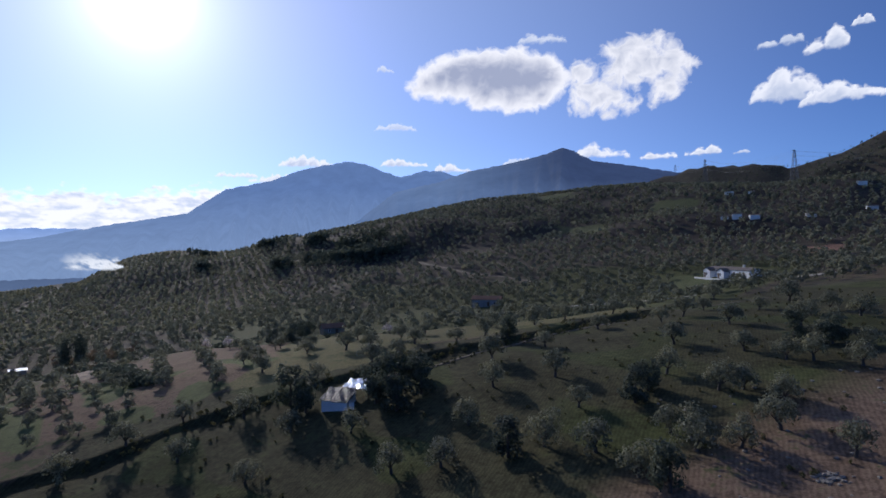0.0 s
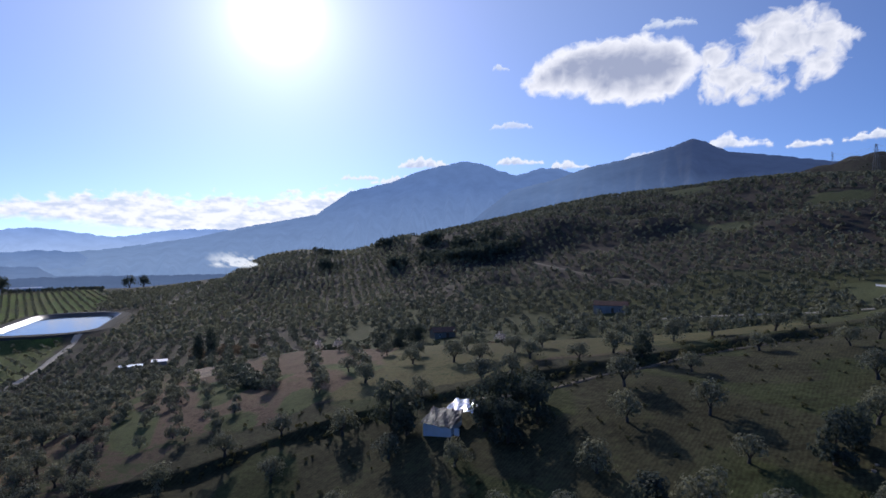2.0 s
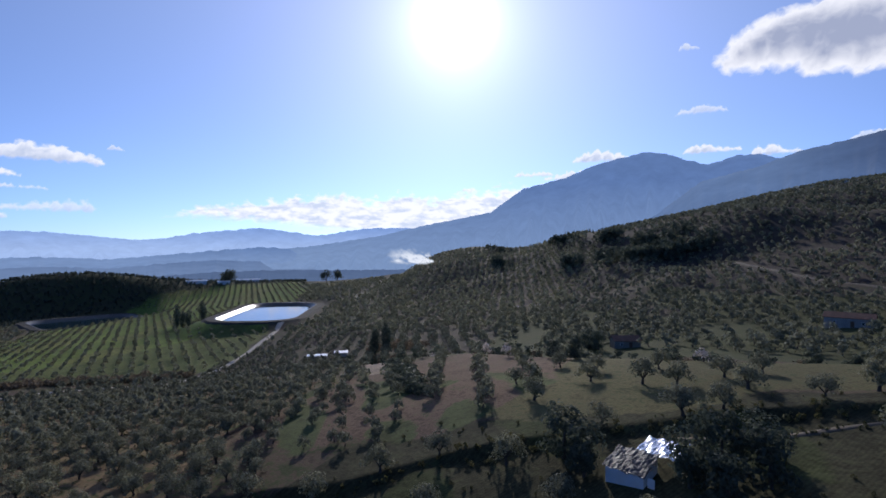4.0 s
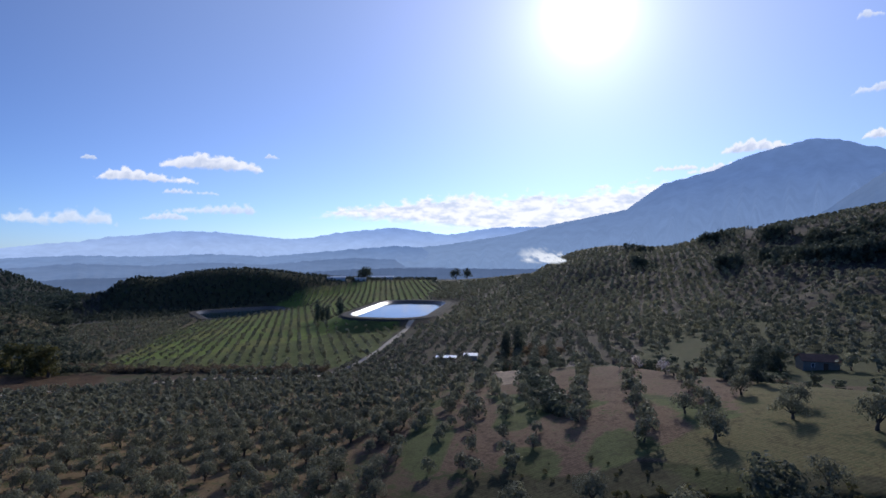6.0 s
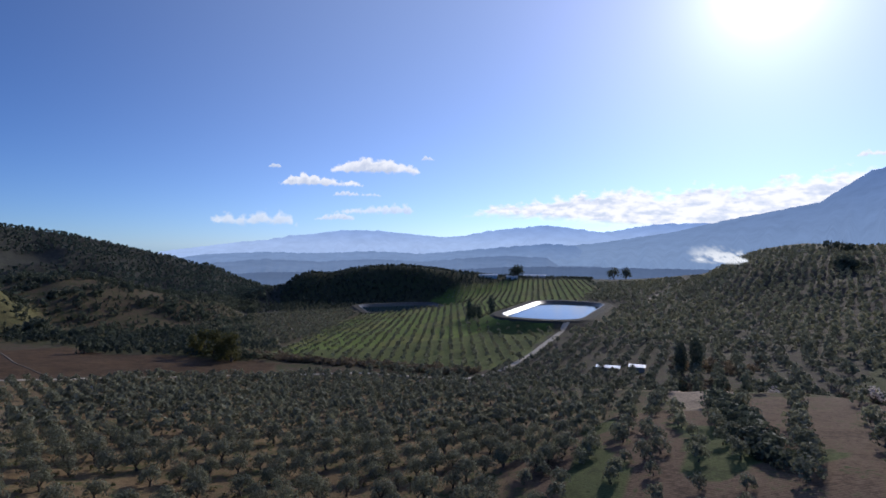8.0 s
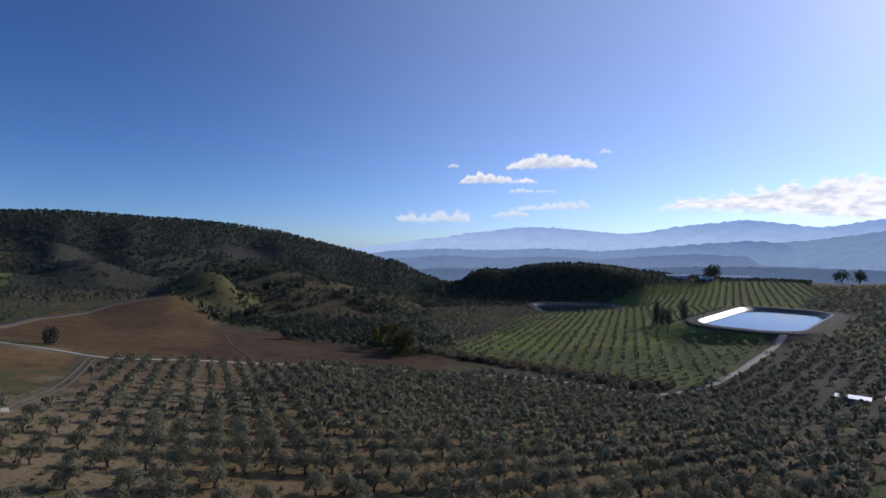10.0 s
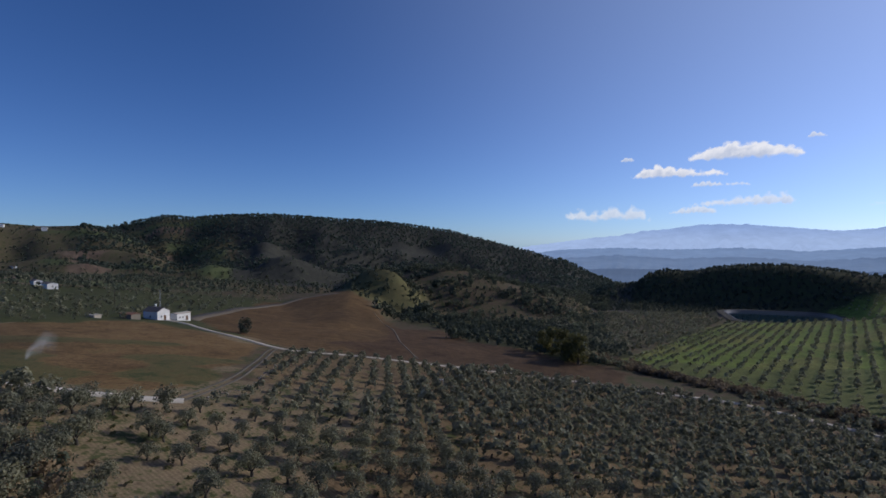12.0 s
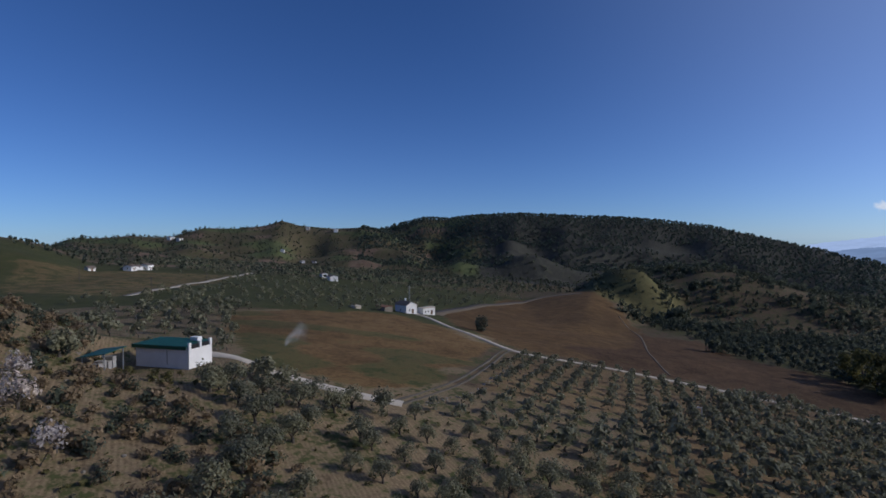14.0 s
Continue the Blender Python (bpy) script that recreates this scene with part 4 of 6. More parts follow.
def olive_shape(seed, cards, size, limbs=4, sides=5):
    """An olive about 1 unit high: short twisted trunk, spreading limbs, a broad ragged crown that hangs low."""
    rnd = np.random.RandomState(seed)
    lean = rnd.uniform(-0.06, 0.06, 2)
    fork = np.array([lean[0], lean[1], 0.19])
    wood = [tube([(0, 0, -0.12), (lean[0] * 0.5, lean[1] * 0.3, 0.11), fork], (0.07, 0.05, 0.042), sides)]
    centres, radii = [], []
    for k in range(limbs):
        a = 2 * math.pi * (k + rnd.uniform(-0.35, 0.35)) / limbs
        reach = rnd.uniform(0.22, 0.44)
        out = np.array([math.cos(a), math.sin(a), 0.0])
        tip = fork * (1, 1, 0) + out * reach + (0, 0, rnd.uniform(0.38, 0.72))
        if sides > 3:
            wood.append(tube([fork - (0, 0, 0.02), (fork + tip) / 2 + (0, 0, 0.03), tip], (0.032, 0.02, 0.008), max(3, sides - 1)))
        centres += [tip, tip * (0.7, 0.7, 1) + (0, 0, 0.14), tip + out * 0.1 - (0, 0, rnd.uniform(0.08, 0.26)), tip + rnd.uniform(-0.16, 0.16, 3)]
        radii += [rnd.uniform(0.17, 0.24), rnd.uniform(0.17, 0.24), rnd.uniform(0.13, 0.20), rnd.uniform(0.11, 0.18)]
    centres += [fork + (0, 0, 0.56), fork + (0, 0, 0.38)]
    radii += [0.25, 0.27]
    return join(wood), leaves(rnd, np.array(centres), np.array(radii), cards, size)


def oak_shape(seed, cards, size, tall=1.0):
    """A dense dark evergreen: short trunk, full lumpy crown down near the ground."""
    rnd = np.random.RandomState(seed)
    wood = [tube([(0, 0, -0.1), (0.01, 0, 0.2), (0, 0.01, 0.5 * tall)], (0.05, 0.04, 0.015), 5)] if cards > 60 else [tube([(0, 0, -0.1), (0, 0, 0.4)], (0.05, 0.02), 3)]
    centres, radii = [], []
    for k in range(18):
        a, h = rnd.uniform(0, 6.3), rnd.uniform(0.14, 0.85)
        r = 0.33 * math.sin(math.pi * min(1, h * 0.8 + 0.2)) ** 0.6 * rnd.uniform(0.5, 1)
        centres.append((r * math.cos(a), r * math.sin(a), h * tall))
        radii.append(rnd.uniform(0.13, 0.2))
    return join(wood), leaves(rnd, np.array(centres), np.array(radii), cards, size)


def bush_shape(seed, cards, size):
    rnd = np.random.RandomState(seed)
    n = 7
    centres = np.stack([rnd.uniform(-0.35, 0.35, n), rnd.uniform(-0.35, 0.35, n), rnd.uniform(0.15, 0.55, n)], -1)
    stems = [tube([(c[0] * 0.2, c[1] * 0.2, -0.15), tuple(c)], (0.03, 0.01), 3) for c in centres[:4]]
    return join(stems), leaves(rnd, centres, rnd.uniform(0.18, 0.32, n), cards, size)


def spire_shape(seed, cards, size, slim=0.12):
    """A slim upright tree, such as a cypress."""
    rnd = np.random.RandomState(seed)
    hs = np.linspace(0.1, 0.92, 9)
    centres = np.stack([rnd.uniform(-0.02, 0.02, 9), rnd.uniform(-0.02, 0.02, 9), hs], -1)
    radii = slim * np.sin(np.pi * (hs * 0.8 + 0.15)) ** 0.7
    return tube([(0, 0, -0.05), (0, 0, 0.3), (0, 0, 0.8)], (0.03, 0.02, 0.005), 5), leaves(rnd, centres, radii, cards, size)


def pine_shape(seed, cards, size):
    rnd = np.random.RandomState(seed)
    centres = np.array([(rnd.uniform(-0.18, 0.18) * (1.2 - h), rnd.uniform(-0.18, 0.18) * (1.2 - h), h) for h in np.linspace(0.35, 0.9, 6)])
    return tube([(0, 0, -0.1), (0, 0, 0.8)], (0.03, 0.008), 3), leaves(rnd, centres, 0.30 - centres[:, 2] * 0.17, cards, size)


def tree_model(name, shape, leaf, label, category, group):
    """A tree as a thing: an empty with its trunk and crown."""
    (wv, wf), (lv, lf) = shape
    root = thing(name, (0, 0, -900), label, category, group)
    for nm, v, f, m in (("trunk", wv, wf, BARK), ("crown", lv, lf, leaf)):
        ob = new(nm, np_mesh(nm, v, f, [m]))
        ob.parent = root
    return root


def plant(models, spots, low, high, seed):
    """Copies of the models at the spots, turned and sized at random; the models themselves are the first ones."""
    rnd = random.Random(seed)
    used = set()
    for x, y in spots:
        k = rnd.randrange(len(models))
        s = rnd.uniform(low, high)
        m = pose(x, y, height(x, y), 0, 0, rnd.uniform(0, 360)) @ Matrix.Diagonal((s * rnd.uniform(0.9, 1.12), s, s * rnd.uniform(0.9, 1.1), 1))
        if k not in used:
            used.add(k)
            models[k].matrix_basis = m
        else:
            src = models[k]
            made = copy_thing(src, Matrix.Identity(4))
            made.matrix_basis = m
    for k, model in enumerate(models):
        if k not in used:
            for o in (*model.children_recursive, model):
                bpy.data.objects.remove(o)


def stand(name, spots, low, high, shapes, leaf, label, category, seed):
    """Uncounted plants as one mesh: every shape strewn over its share of the spots."""
    spots = np.asarray(spots, float)
    if not len(spots):
        return
    rnd = np.random.RandomState(seed)
    z = land(spots[:, 0], spots[:, 1])
    pick = rnd.randint(0, len(shapes), len(spots))
    vs, fs, ms, n = [], [], [], 0
    for k, ((wv, wf), (lv, lf)) in enumerate(shapes):
        q = spots[pick == k]
        if not len(q):
            continue
        zz = z[pick == k]
        s = rnd.uniform(low, high, len(q))
        a = rnd.uniform(0, 6.283, len(q))
        v, f = join([(wv, wf), (lv, lf)])
        c, sn = np.cos(a), np.sin(a)
        wide = rnd.uniform(0.9, 1.15, len(q))
        out = np.empty((len(q), len(v), 3))
        out[:, :, 0] = (v[None, :, 0] * c[:, None] - v[None, :, 1] * sn[:, None]) * (s * wide)[:, None] + q[:, 0:1]
        out[:, :, 1] = (v[None, :, 0] * sn[:, None] + v[None, :, 1] * c[:, None]) * (s * wide)[:, None] + q[:, 1:2]
        out[:, :, 2] = v[None, :, 2] * s[:, None] + zz[:, None]
        vs.append(out.reshape(-1, 3))
        ff = f[None] + (np.arange(len(q)) * len(v))[:, None, None] + n
        fs.append(ff.reshape(-1, 3))
        ms.append(np.tile(np.r_[np.zeros(len(wf)), np.ones(len(lf))], len(q)))
        n += len(q) * len(v)
    me = np_mesh(name, np.concatenate(vs), np.concatenate(fs), [BARK, leaf], np.concatenate(ms))
    tagged(new(name, me), label, category, kind="stuff")


def lattice(x0, x1, y0, y1, along, across, heading, jitter, seed, keep=1.0):
    """Planted rows over a rectangle, as an array of places."""
    rnd = np.random.RandomState(seed)
    c, s = math.cos(radians(heading)), math.sin(radians(heading))
    cx, cy = (x0 + x1) / 2, (y0 + y1) / 2
    half = math.hypot(x1 - x0, y1 - y0) / 2
    u, v = np.meshgrid(np.arange(-half, half, along), np.arange(-half, half, across))
    u, v = u.ravel(), v.ravel()
    u, v = u + rnd.uniform(-jitter, jitter, len(u)), v + rnd.uniform(-jitter, jitter, len(v))
    x, y = cx + u * c - v * s, cy + u * s + v * c
    ok = (x > x0) & (x < x1) & (y > y0) & (y < y1) & (rnd.uniform(size=len(x)) < keep)
    return np.stack([x[ok], y[ok]], -1)


def polar(p):
    d = p - np.array([OX, OY])
    return np.hypot(d[:, 0], d[:, 1]), np.degrees(np.arctan2(-d[:, 0], d[:, 1]))


def outside(p, *polys):
    ok = np.ones(len(p), bool)
    for poly in polys:
        ok &= ~inside(p[:, 0], p[:, 1], poly)
    return ok


ROAD_LINE = np.array([(p.x, p.y) for p in smooth_line([(-272, -103), (-249, -68), (-228, -25), (-245, 5), (-262, 60), (-255, 112), (-224, 147), (-216, 160), (-254, 231), (-296, 290)], 4) + smooth_line([(-128, -46), (-134, -20), (-141, -5), (-169, -10), (-228, -29)], 4) + smooth_line([(-330, 400), (-383, 498), (-455, 634)], 4) + smooth_line([(35, 232), (85, 205), (140, 190)], 4) + smooth_line([(-24, 431), (14, 352), (52, 295)], 4)])
HOUSE_SPOTS = np.array([(-120, -36, 12), (-268, -103, 13), (-20, 98, 8), (123, 229, 17), (-109, -33, 6), (192, 348, 9), (-176, 208, 8), (19, 258, 9), (17, 249, 6), (-46, 211, 7), (-361, -251, 9), (-268, -310, 16)])


def clear(p):
    """Keep plants off the roads, ponds and houses."""
    ok = np.ones(len(p), bool)
    for q in ROAD_LINE:
        ok &= np.hypot(p[:, 0] - q[0], p[:, 1] - q[1]) > 3.2
    for x, y, r in HOUSE_SPOTS:
        ok &= np.hypot(p[:, 0] - x, p[:, 1] - y) > r
    for pond in PONDS:
        ok &= pond_gap(p[:, 0], p[:, 1], pond) > 14
    return p[ok]


near_olives = [olive_shape(s, 980, 0.042, 5) for s in (1, 2, 3, 4, 5, 6)]
near_mid = [olive_shape(s, 290, 0.08, 4, 3) for s in (7, 8, 9)]
mid_olives = [olive_shape(s, 92, 0.13, 4, 3) for s in (11, 12, 13, 14)]
far_olives = [olive_shape(s, 18, 0.26, 3, 3) for s in (21, 22, 23)]
far_oaks = [oak_shape(s, 24, 0.22) for s in (31, 32, 33)]
mid_bushes = [bush_shape(s, 90, 0.13) for s in (41, 42, 43)]
far_pines = [pine_shape(s, 15, 0.27) for s in (51, 52, 53)]

olives = []     # places with low and high size
p = clear(lattice(-270, -75, -30, 155, 7.0, 4.4, 14, 0.4, 1, 0.95))
r, az = polar(p)
g = inside(p[:, 0], p[:, 1], GROVE)
young = p[:, 1] < 30 - 0.14 * (p[:, 0] + 225)
olives.append((p[g & (r > 84) & young], 2.4, 3.2))
olives.append((p[g & (r > 84) & ~young], 3.4, 4.5))
p = clear(lattice(-170, -60, -60, 155, 5.7, 5.7, 20, 1.3, 2, 0.88))
r, az = polar(p)
g = (r <= 118) & (r > 34) & (az > 40) & ((r < 84) | outside(p, GROVE)) & outside(p, BROWN_SLOPE, PALE_PATCH, PLOUGHED, GRASS_SLOPE)
g &= ~((az > 122) & (p[:, 0] > -113))
olives.append((p[g], 3.1, 4.6))
p = clear(lattice(-260, -95, 130, 260, 7.0, 7.0, 35, 1.2, 3, 0.92))
g = outside(p, GROVE, BROWN_SLOPE, PALE_PATCH, GREEN_FIELD)
olives.append((p[g], 3.2, 4.4))
# the brown slope: wide rows beyond the gully, close-set young trees on this side of it
p = clear(lattice(-115, -40, 90, 182, 5.6, 10.5, -61, 0.8, 4, 0.88))
g = inside(p[:, 0], p[:, 1], BROWN_SLOPE) & (p[:, 0] > -70 - (p[:, 1] - 125) * 0.86)
olives.append((p[g], 2.5, 3.9))
p = clear(lattice(-115, -40, 90, 182, 5.0, 5.8, -50, 1.5, 28, 0.85))
g = inside(p[:, 0], p[:, 1], BROWN_SLOPE) & (p[:, 0] < -74 - (p[:, 1] - 125) * 0.86)
olives.append((p[g], 2.2, 3.4))
# valley groves towards the big pond and the crest
p = clear(lattice(-520, -20, 180, 720, 6.0, 8.4, 24, 1.5, 5, 0.93))
r, az = polar(p)
g = (az > 14) & (az < 46) & (r > 150) & (r < 690) & outside(p, GREEN_FIELD, BROWN_SLOPE, PALE_PATCH, GROVE) & ~((p[:, 0] > -262) & (p[:, 1] < 262))
olives.append((p[g], 3.9, 5.4))
# the slope under the mountain
p = clear(lattice(-170, 560, 150, 780, 6.0, 8.2, 8, 1.7, 6, 0.9))
r, az = polar(p)
patchy = (wave(p[:, 0], p[:, 1], 130, 2) > -0.8) & outside(p, *CLEARINGS, RED_CUT)
g = (az > -52) & (az <= 14) & (r > 165) & (r < 720) & patchy & outside(p, GRASS_SLOPE, TERRACE)
olives.append((p[g], 3.4, 5.0))
# olives on the valley floor beyond the red field
p = clear(lattice(-640, -300, 60, 300, 7.4, 7.4, 60, 0.8, 7, 0.95))
r, az = polar(p)
g = (az > 62) & (az < 86) & outside(p, GREEN_FIELD, RED_FIELD, GROVE)
olives.append((p[g], 3.2, 4.4))
# groves behind the white house and over to the farms
p = clear(lattice(-620, -150, -470, -100, 8.6, 8.6, 25, 2.2, 8, 0.74))
r, az = polar(p)
g = (az > 112) & (az < 150) & (r > 150) & outside(p, PLOUGHED, RED_FIELD, FARM_FIELD)
olives.append((p[g], 2.0, 3.6))
# dry slope above the barn
p = clear(lattice(-190, -70, -130, -20, 9.5, 9.5, 10, 3.0, 9, 0.8))
r, az = polar(p)
g = (az > 100) & (r > 95) & outside(p, PLOUGHED, GROVE)
olives.append((p[g], 3.0, 4.6))

near, mid, far = [], [], []
for spots, low, high in olives:
    r, az = polar(spots)
    near.append((spots[r < 112], low, high))
    mid.append((spots[(r >= 112) & (r < 300)], low, high))
    far.append((spots[r >= 300], low, high))

slope_olives = [(46, 149), (53, 149), (50, 125), (19, 95), (36, 128), (75, 129), (60, 114), (44, 104), (73, 101), (69, 105), (3, 83), (30, 65), (22, 62), (43, 78), (58, 85), (-35, 132), (-25, 130), (-19, 129), (-12, 136), (-8, 128), (2, 124), (9, 130), (23, 141), (-11, 117), (-16, 114), (9, 108), (21, 115), (8, 95), (-27, 110), (-27, 91), (-16, 87), (-38, 99), (-49, 98), (-42, 120), (-50, 130), (-36, 140), (-46, 146), (-24, 142), (84, 118), (92, 100), (88, 138), (66, 138), (32, 146), (-6, 142), (12, 146), (-56, 92), (-62, 84), (-44, 86), (-8, 74), (-30, 78), (36, 88), (52, 94), (80, 86), (58, 132), (55, 87), (62, 80), (69, 88), (45, 72), (40, 79), (35, 64), (41, 66), (44, 58), (19, 69), (13, 73), (-1, 73), (20, 82), (84, 109), (78, 115), (80, 161), (66, 94), (29, 70)]
OLIVE_GROUP = "olive trees on the slopes"
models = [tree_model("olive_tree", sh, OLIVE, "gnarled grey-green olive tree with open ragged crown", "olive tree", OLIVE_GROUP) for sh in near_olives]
plant(models, slope_olives, 3.7, 5.6, 3)
count = len(slope_olives)
for k, (spots, low, high) in enumerate(near):
    spots = [tuple(q) for q in spots]
    room = max(0, 300 - count)
    spots.sort(key=lambda q: math.hypot(q[0] + 45, q[1] - 45))
    if spots[:room]:
        models = [tree_model("olive_tree", sh, OLIVE, "gnarled grey-green olive tree in a tilled grove", "olive tree", OLIVE_GROUP) for sh in near_olives]
        plant(models, spots[:room], low, high, 10 + k)
        count += len(spots[:room])
    if len(spots) > room:
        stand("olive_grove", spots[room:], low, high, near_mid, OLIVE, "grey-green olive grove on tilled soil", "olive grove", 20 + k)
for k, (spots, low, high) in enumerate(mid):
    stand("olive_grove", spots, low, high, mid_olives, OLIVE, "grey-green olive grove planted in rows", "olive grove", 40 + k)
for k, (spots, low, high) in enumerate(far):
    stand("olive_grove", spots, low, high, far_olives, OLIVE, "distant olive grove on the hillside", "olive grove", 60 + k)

# young trees in rows on the green field
p = clear(lattice(-660, -215, 90, 570, 8.5, 6.2, 150.5, 0.4, 11, 0.94))
q = clear(lattice(-660, -215, 90, 570, 7.5, 6.6, 141.5, 0.4, 27, 0.94))
p = np.concatenate([p[p[:, 1] < 345 + 0.25 * (p[:, 0] + 500)], q[q[:, 1] >= 345 + 0.25 * (q[:, 0] + 500)]])
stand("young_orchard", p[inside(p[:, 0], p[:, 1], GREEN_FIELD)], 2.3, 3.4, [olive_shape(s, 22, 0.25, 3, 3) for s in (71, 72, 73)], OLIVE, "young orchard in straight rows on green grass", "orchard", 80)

# dark evergreen trees standing singly
oaks = [tree_model("evergreen_tree", oak_shape(s, 1300, 0.042), DARK_LEAF, "dense dark evergreen tree with rounded crown", "evergreen tree", "dark evergreen trees") for s in (81, 82, 83)]
plant(oaks, [(14, 125), (-258, -57), (31, 83), (28, 80), (62, 96), (66, 92), (24, 58), (8, 72), (-50, 170), (-54, 163), (-47, 160), (-56, 206), (-59, 212), (-53, 204)], 5.2, 7.0, 5)
tall = [tree_model("evergreen_tree", oak_shape(s, 1300, 0.04, 1.1), DARK_LEAF, "tall dark evergreen tree beside the shack", "evergreen tree", "dark evergreen trees") for s in (84, 85)]
plant(tall, [(-26, 97), (-30, 101), (-10, 99), (-6, 104), (-13, 96), (-5, 97), (-9, 92)], 6.0, 8.5, 6)
columns = [tree_model("dark_tree", spire_shape(s, 1500, 0.03, 0.2), DARK_LEAF, "tall dark column-shaped tree at the grove's edge", "tree", "tall dark trees") for s in (88, 89)]
plant(columns, [(-155, 214), (-151, 217)], 11.0, 14.0, 12)
spires = [tree_model("cypress", spire_shape(s, 700, 0.035, 0.17), PINE, "slim dark green cypress standing by the pond", "cypress", "cypresses by the pond") for s in (91, 92)]
plant(spires, [(-394, 271), (-390, 273), (-387, 276), (-377, 281)], 13.0, 18.0, 7)
poplars = [tree_model("poplar", oak_shape(s, 600, 0.06, 1.1), YELLOW_LEAF, "yellowing broad poplar at the field's edge", "poplar", "yellowing poplars") for s in (94, 95)]
plant(poplars, [(-308, 76), (-314, 80), (-326, 70), (-334, 66), (-320, 74), (-303, 80)], 10.5, 14.0, 8)
eucalyptus = [tree_model("eucalyptus", olive_shape(s, 500, 0.06, 5), DARK_LEAF, "tall dark eucalyptus on the skyline", "eucalyptus", "eucalyptus trees on the skyline") for s in (96, 97)]
plant(eucalyptus, [(-610, 659), (-593, 665), (-640, 500), (-652, 510)], 17.0, 21.0, 9)
almonds = [tree_model("almond_tree", olive_shape(s, 260, 0.06, 5), BLOSSOM, "almond tree in pale pink blossom", "almond tree", "flowering almond trees") for s in (98, 99)]
plant(almonds, [(-69, 168), (-82, 179), (-107, 187), (-135, 330), (-125, 339), (-93, -21), (-93, -11), (-17, 155), (-212, 505), (-175, 491), (-95, -28), (-196, 500)], 3.2, 4.6, 10)

hilltop = [tree_model("hilltop_tree", oak_shape(s, 160, 0.1), DARK_LEAF, "lone dark tree on the bare hilltop", "tree", "lone hilltop trees") for s in (86, 87)]
plant(hilltop, [(-715, -741), (-573, -817), (-580, -822), (-433, -849), (-354, 16), (-358, 19)], 6.0, 10.0, 13)

# woods and scrub
p = lattice(-1500, -300, -900, 420, 8.0, 8.0, 0, 4.0, 12, 0.92)
r, az = polar(p)
g = (az > 79) & (az < 131) & (r > 780) & (r < 1275) & (wave(p[:, 0], p[:, 1], 300, 6) > -0.62 + (950 - r) / 900)
stand("pine_wood", p[g], 4.5, 7.6, far_pines, PINE, "dark pine wood covering the hill", "pine wood", 90)
p = lattice(-900, -300, -200, 260, 5.0, 5.0, 0, 2.5, 13, 0.9)
r, az = polar(p)
g = (az > 80) & (az < 106) & (r > 395) & (r < 800) & outside(p, RED_FIELD, GREEN_FIELD) & ~((np.abs(r - 490) < 24) & (az > 100.5) & (az < 105) & (wave(p[:, 0], p[:, 1], 14, 3) < 0.25))
thick = wave(p[:, 0], p[:, 1], 75, 8) + 0.6 * wave(p[:, 0], p[:, 1], 28, 3)
rnd = np.random.RandomState(61)
stand("evergreen_scrub", p[g & (thick > -0.28) & (rnd.uniform(size=len(p)) < 0.8)], 1.6, 4.2, far_oaks, DARK_LEAF, "dark evergreen oak scrub on the slope", "scrub", 91)
stand("evergreen_scrub", p[g & (thick > 0.12) & (rnd.uniform(size=len(p)) < 0.42)], 4.6, 8.5, [oak_shape(s, 44, 0.17) for s in (34, 35)], DARK_LEAF, "taller evergreen oaks in clumps among the scrub", "scrub", 111)
p = lattice(-900, -350, 60, 760, 6.4, 6.4, 0, 3.0, 14, 0.95)
r, az = polar(p)
g = (az > 45) & (az < 82) & (r > 655) & (r < 900) & outside(p, GREEN_FIELD)
stand("evergreen_scrub", clear(p[g]), 2.6, 5.2, far_oaks, DARK_LEAF, "dark wooded knoll behind the ponds", "wood", 92)
p = lattice(-200, 1000, 400, 1500, 14, 14, 0, 7, 15, 0.85)
r, az = polar(p)
g = (az > -52) & (az < 24) & (r > 420) & (r < 1450) & outside(p, *CLEARINGS)
stand("hillside_scrub", p[g], 2.4, 5.2, [oak_shape(s, 14, 0.27) for s in (134, 135, 136)], DARK_LEAF, "scattered dark trees on the mountain slope", "scrub", 93)
p = lattice(-1000, -200, -1100, -200, 9.6, 9.6, 0, 4.8, 16, 0.88)
r, az = polar(p)
g = (az > 118) & (az < 170) & (r > 430) & (r < 1090) & outside(p, FARM_FIELD) & (wave(p[:, 0], p[:, 1], 90, 3) > -0.6)
stand("hillside_scrub", p[g], 1.6, 5.4, [oak_shape(s, 13, 0.27) for s in (131, 132, 133)], DARK_LEAF, "low dark scrub on the bare hills", "scrub", 94)
p = lattice(-900, -450, -420, -60, 8.5, 8.5, 0, 4, 26, 0.85)
r, az = polar(p)
g = (az > 105) & (az < 127) & (r > 500) & (r < 830) & outside(p, RED_FIELD, FARM_FIELD) & (wave(p[:, 0], p[:, 1], 80, 5) > -0.4)
stand("hillside_scrub", p[g], 1.8, 5.0, [oak_shape(s, 16, 0.25) for s in (137, 138, 139)], DARK_LEAF, "dark scrub on the brown spurs below the pine wood", "scrub", 109)
clumps = [(-112, 493, 24, 34), (-86, 458, 22, 30), (-66, 474, 20, 28), (-92, 520, 24, 30), (-142, 575, 16, 12), (-245, 532, 10, 10), (-292, 622, 12, 8), (-213, 622, 14, 12), (-149, 480, 8, 7), (-486, -24, 10, 12)]
rnd = np.random.RandomState(4)
spots = np.concatenate([rnd.normal(size=(n, 2)) * (w * 0.55, w * 0.3) + (x, y) for x, y, w, n in clumps])
stand("evergreen_clump", spots, 7.5, 13.0, [oak_shape(s, 110, 0.11) for s in (101, 102)], DARK_LEAF, "clumps of tall dark evergreens on the crest", "wood", 95)
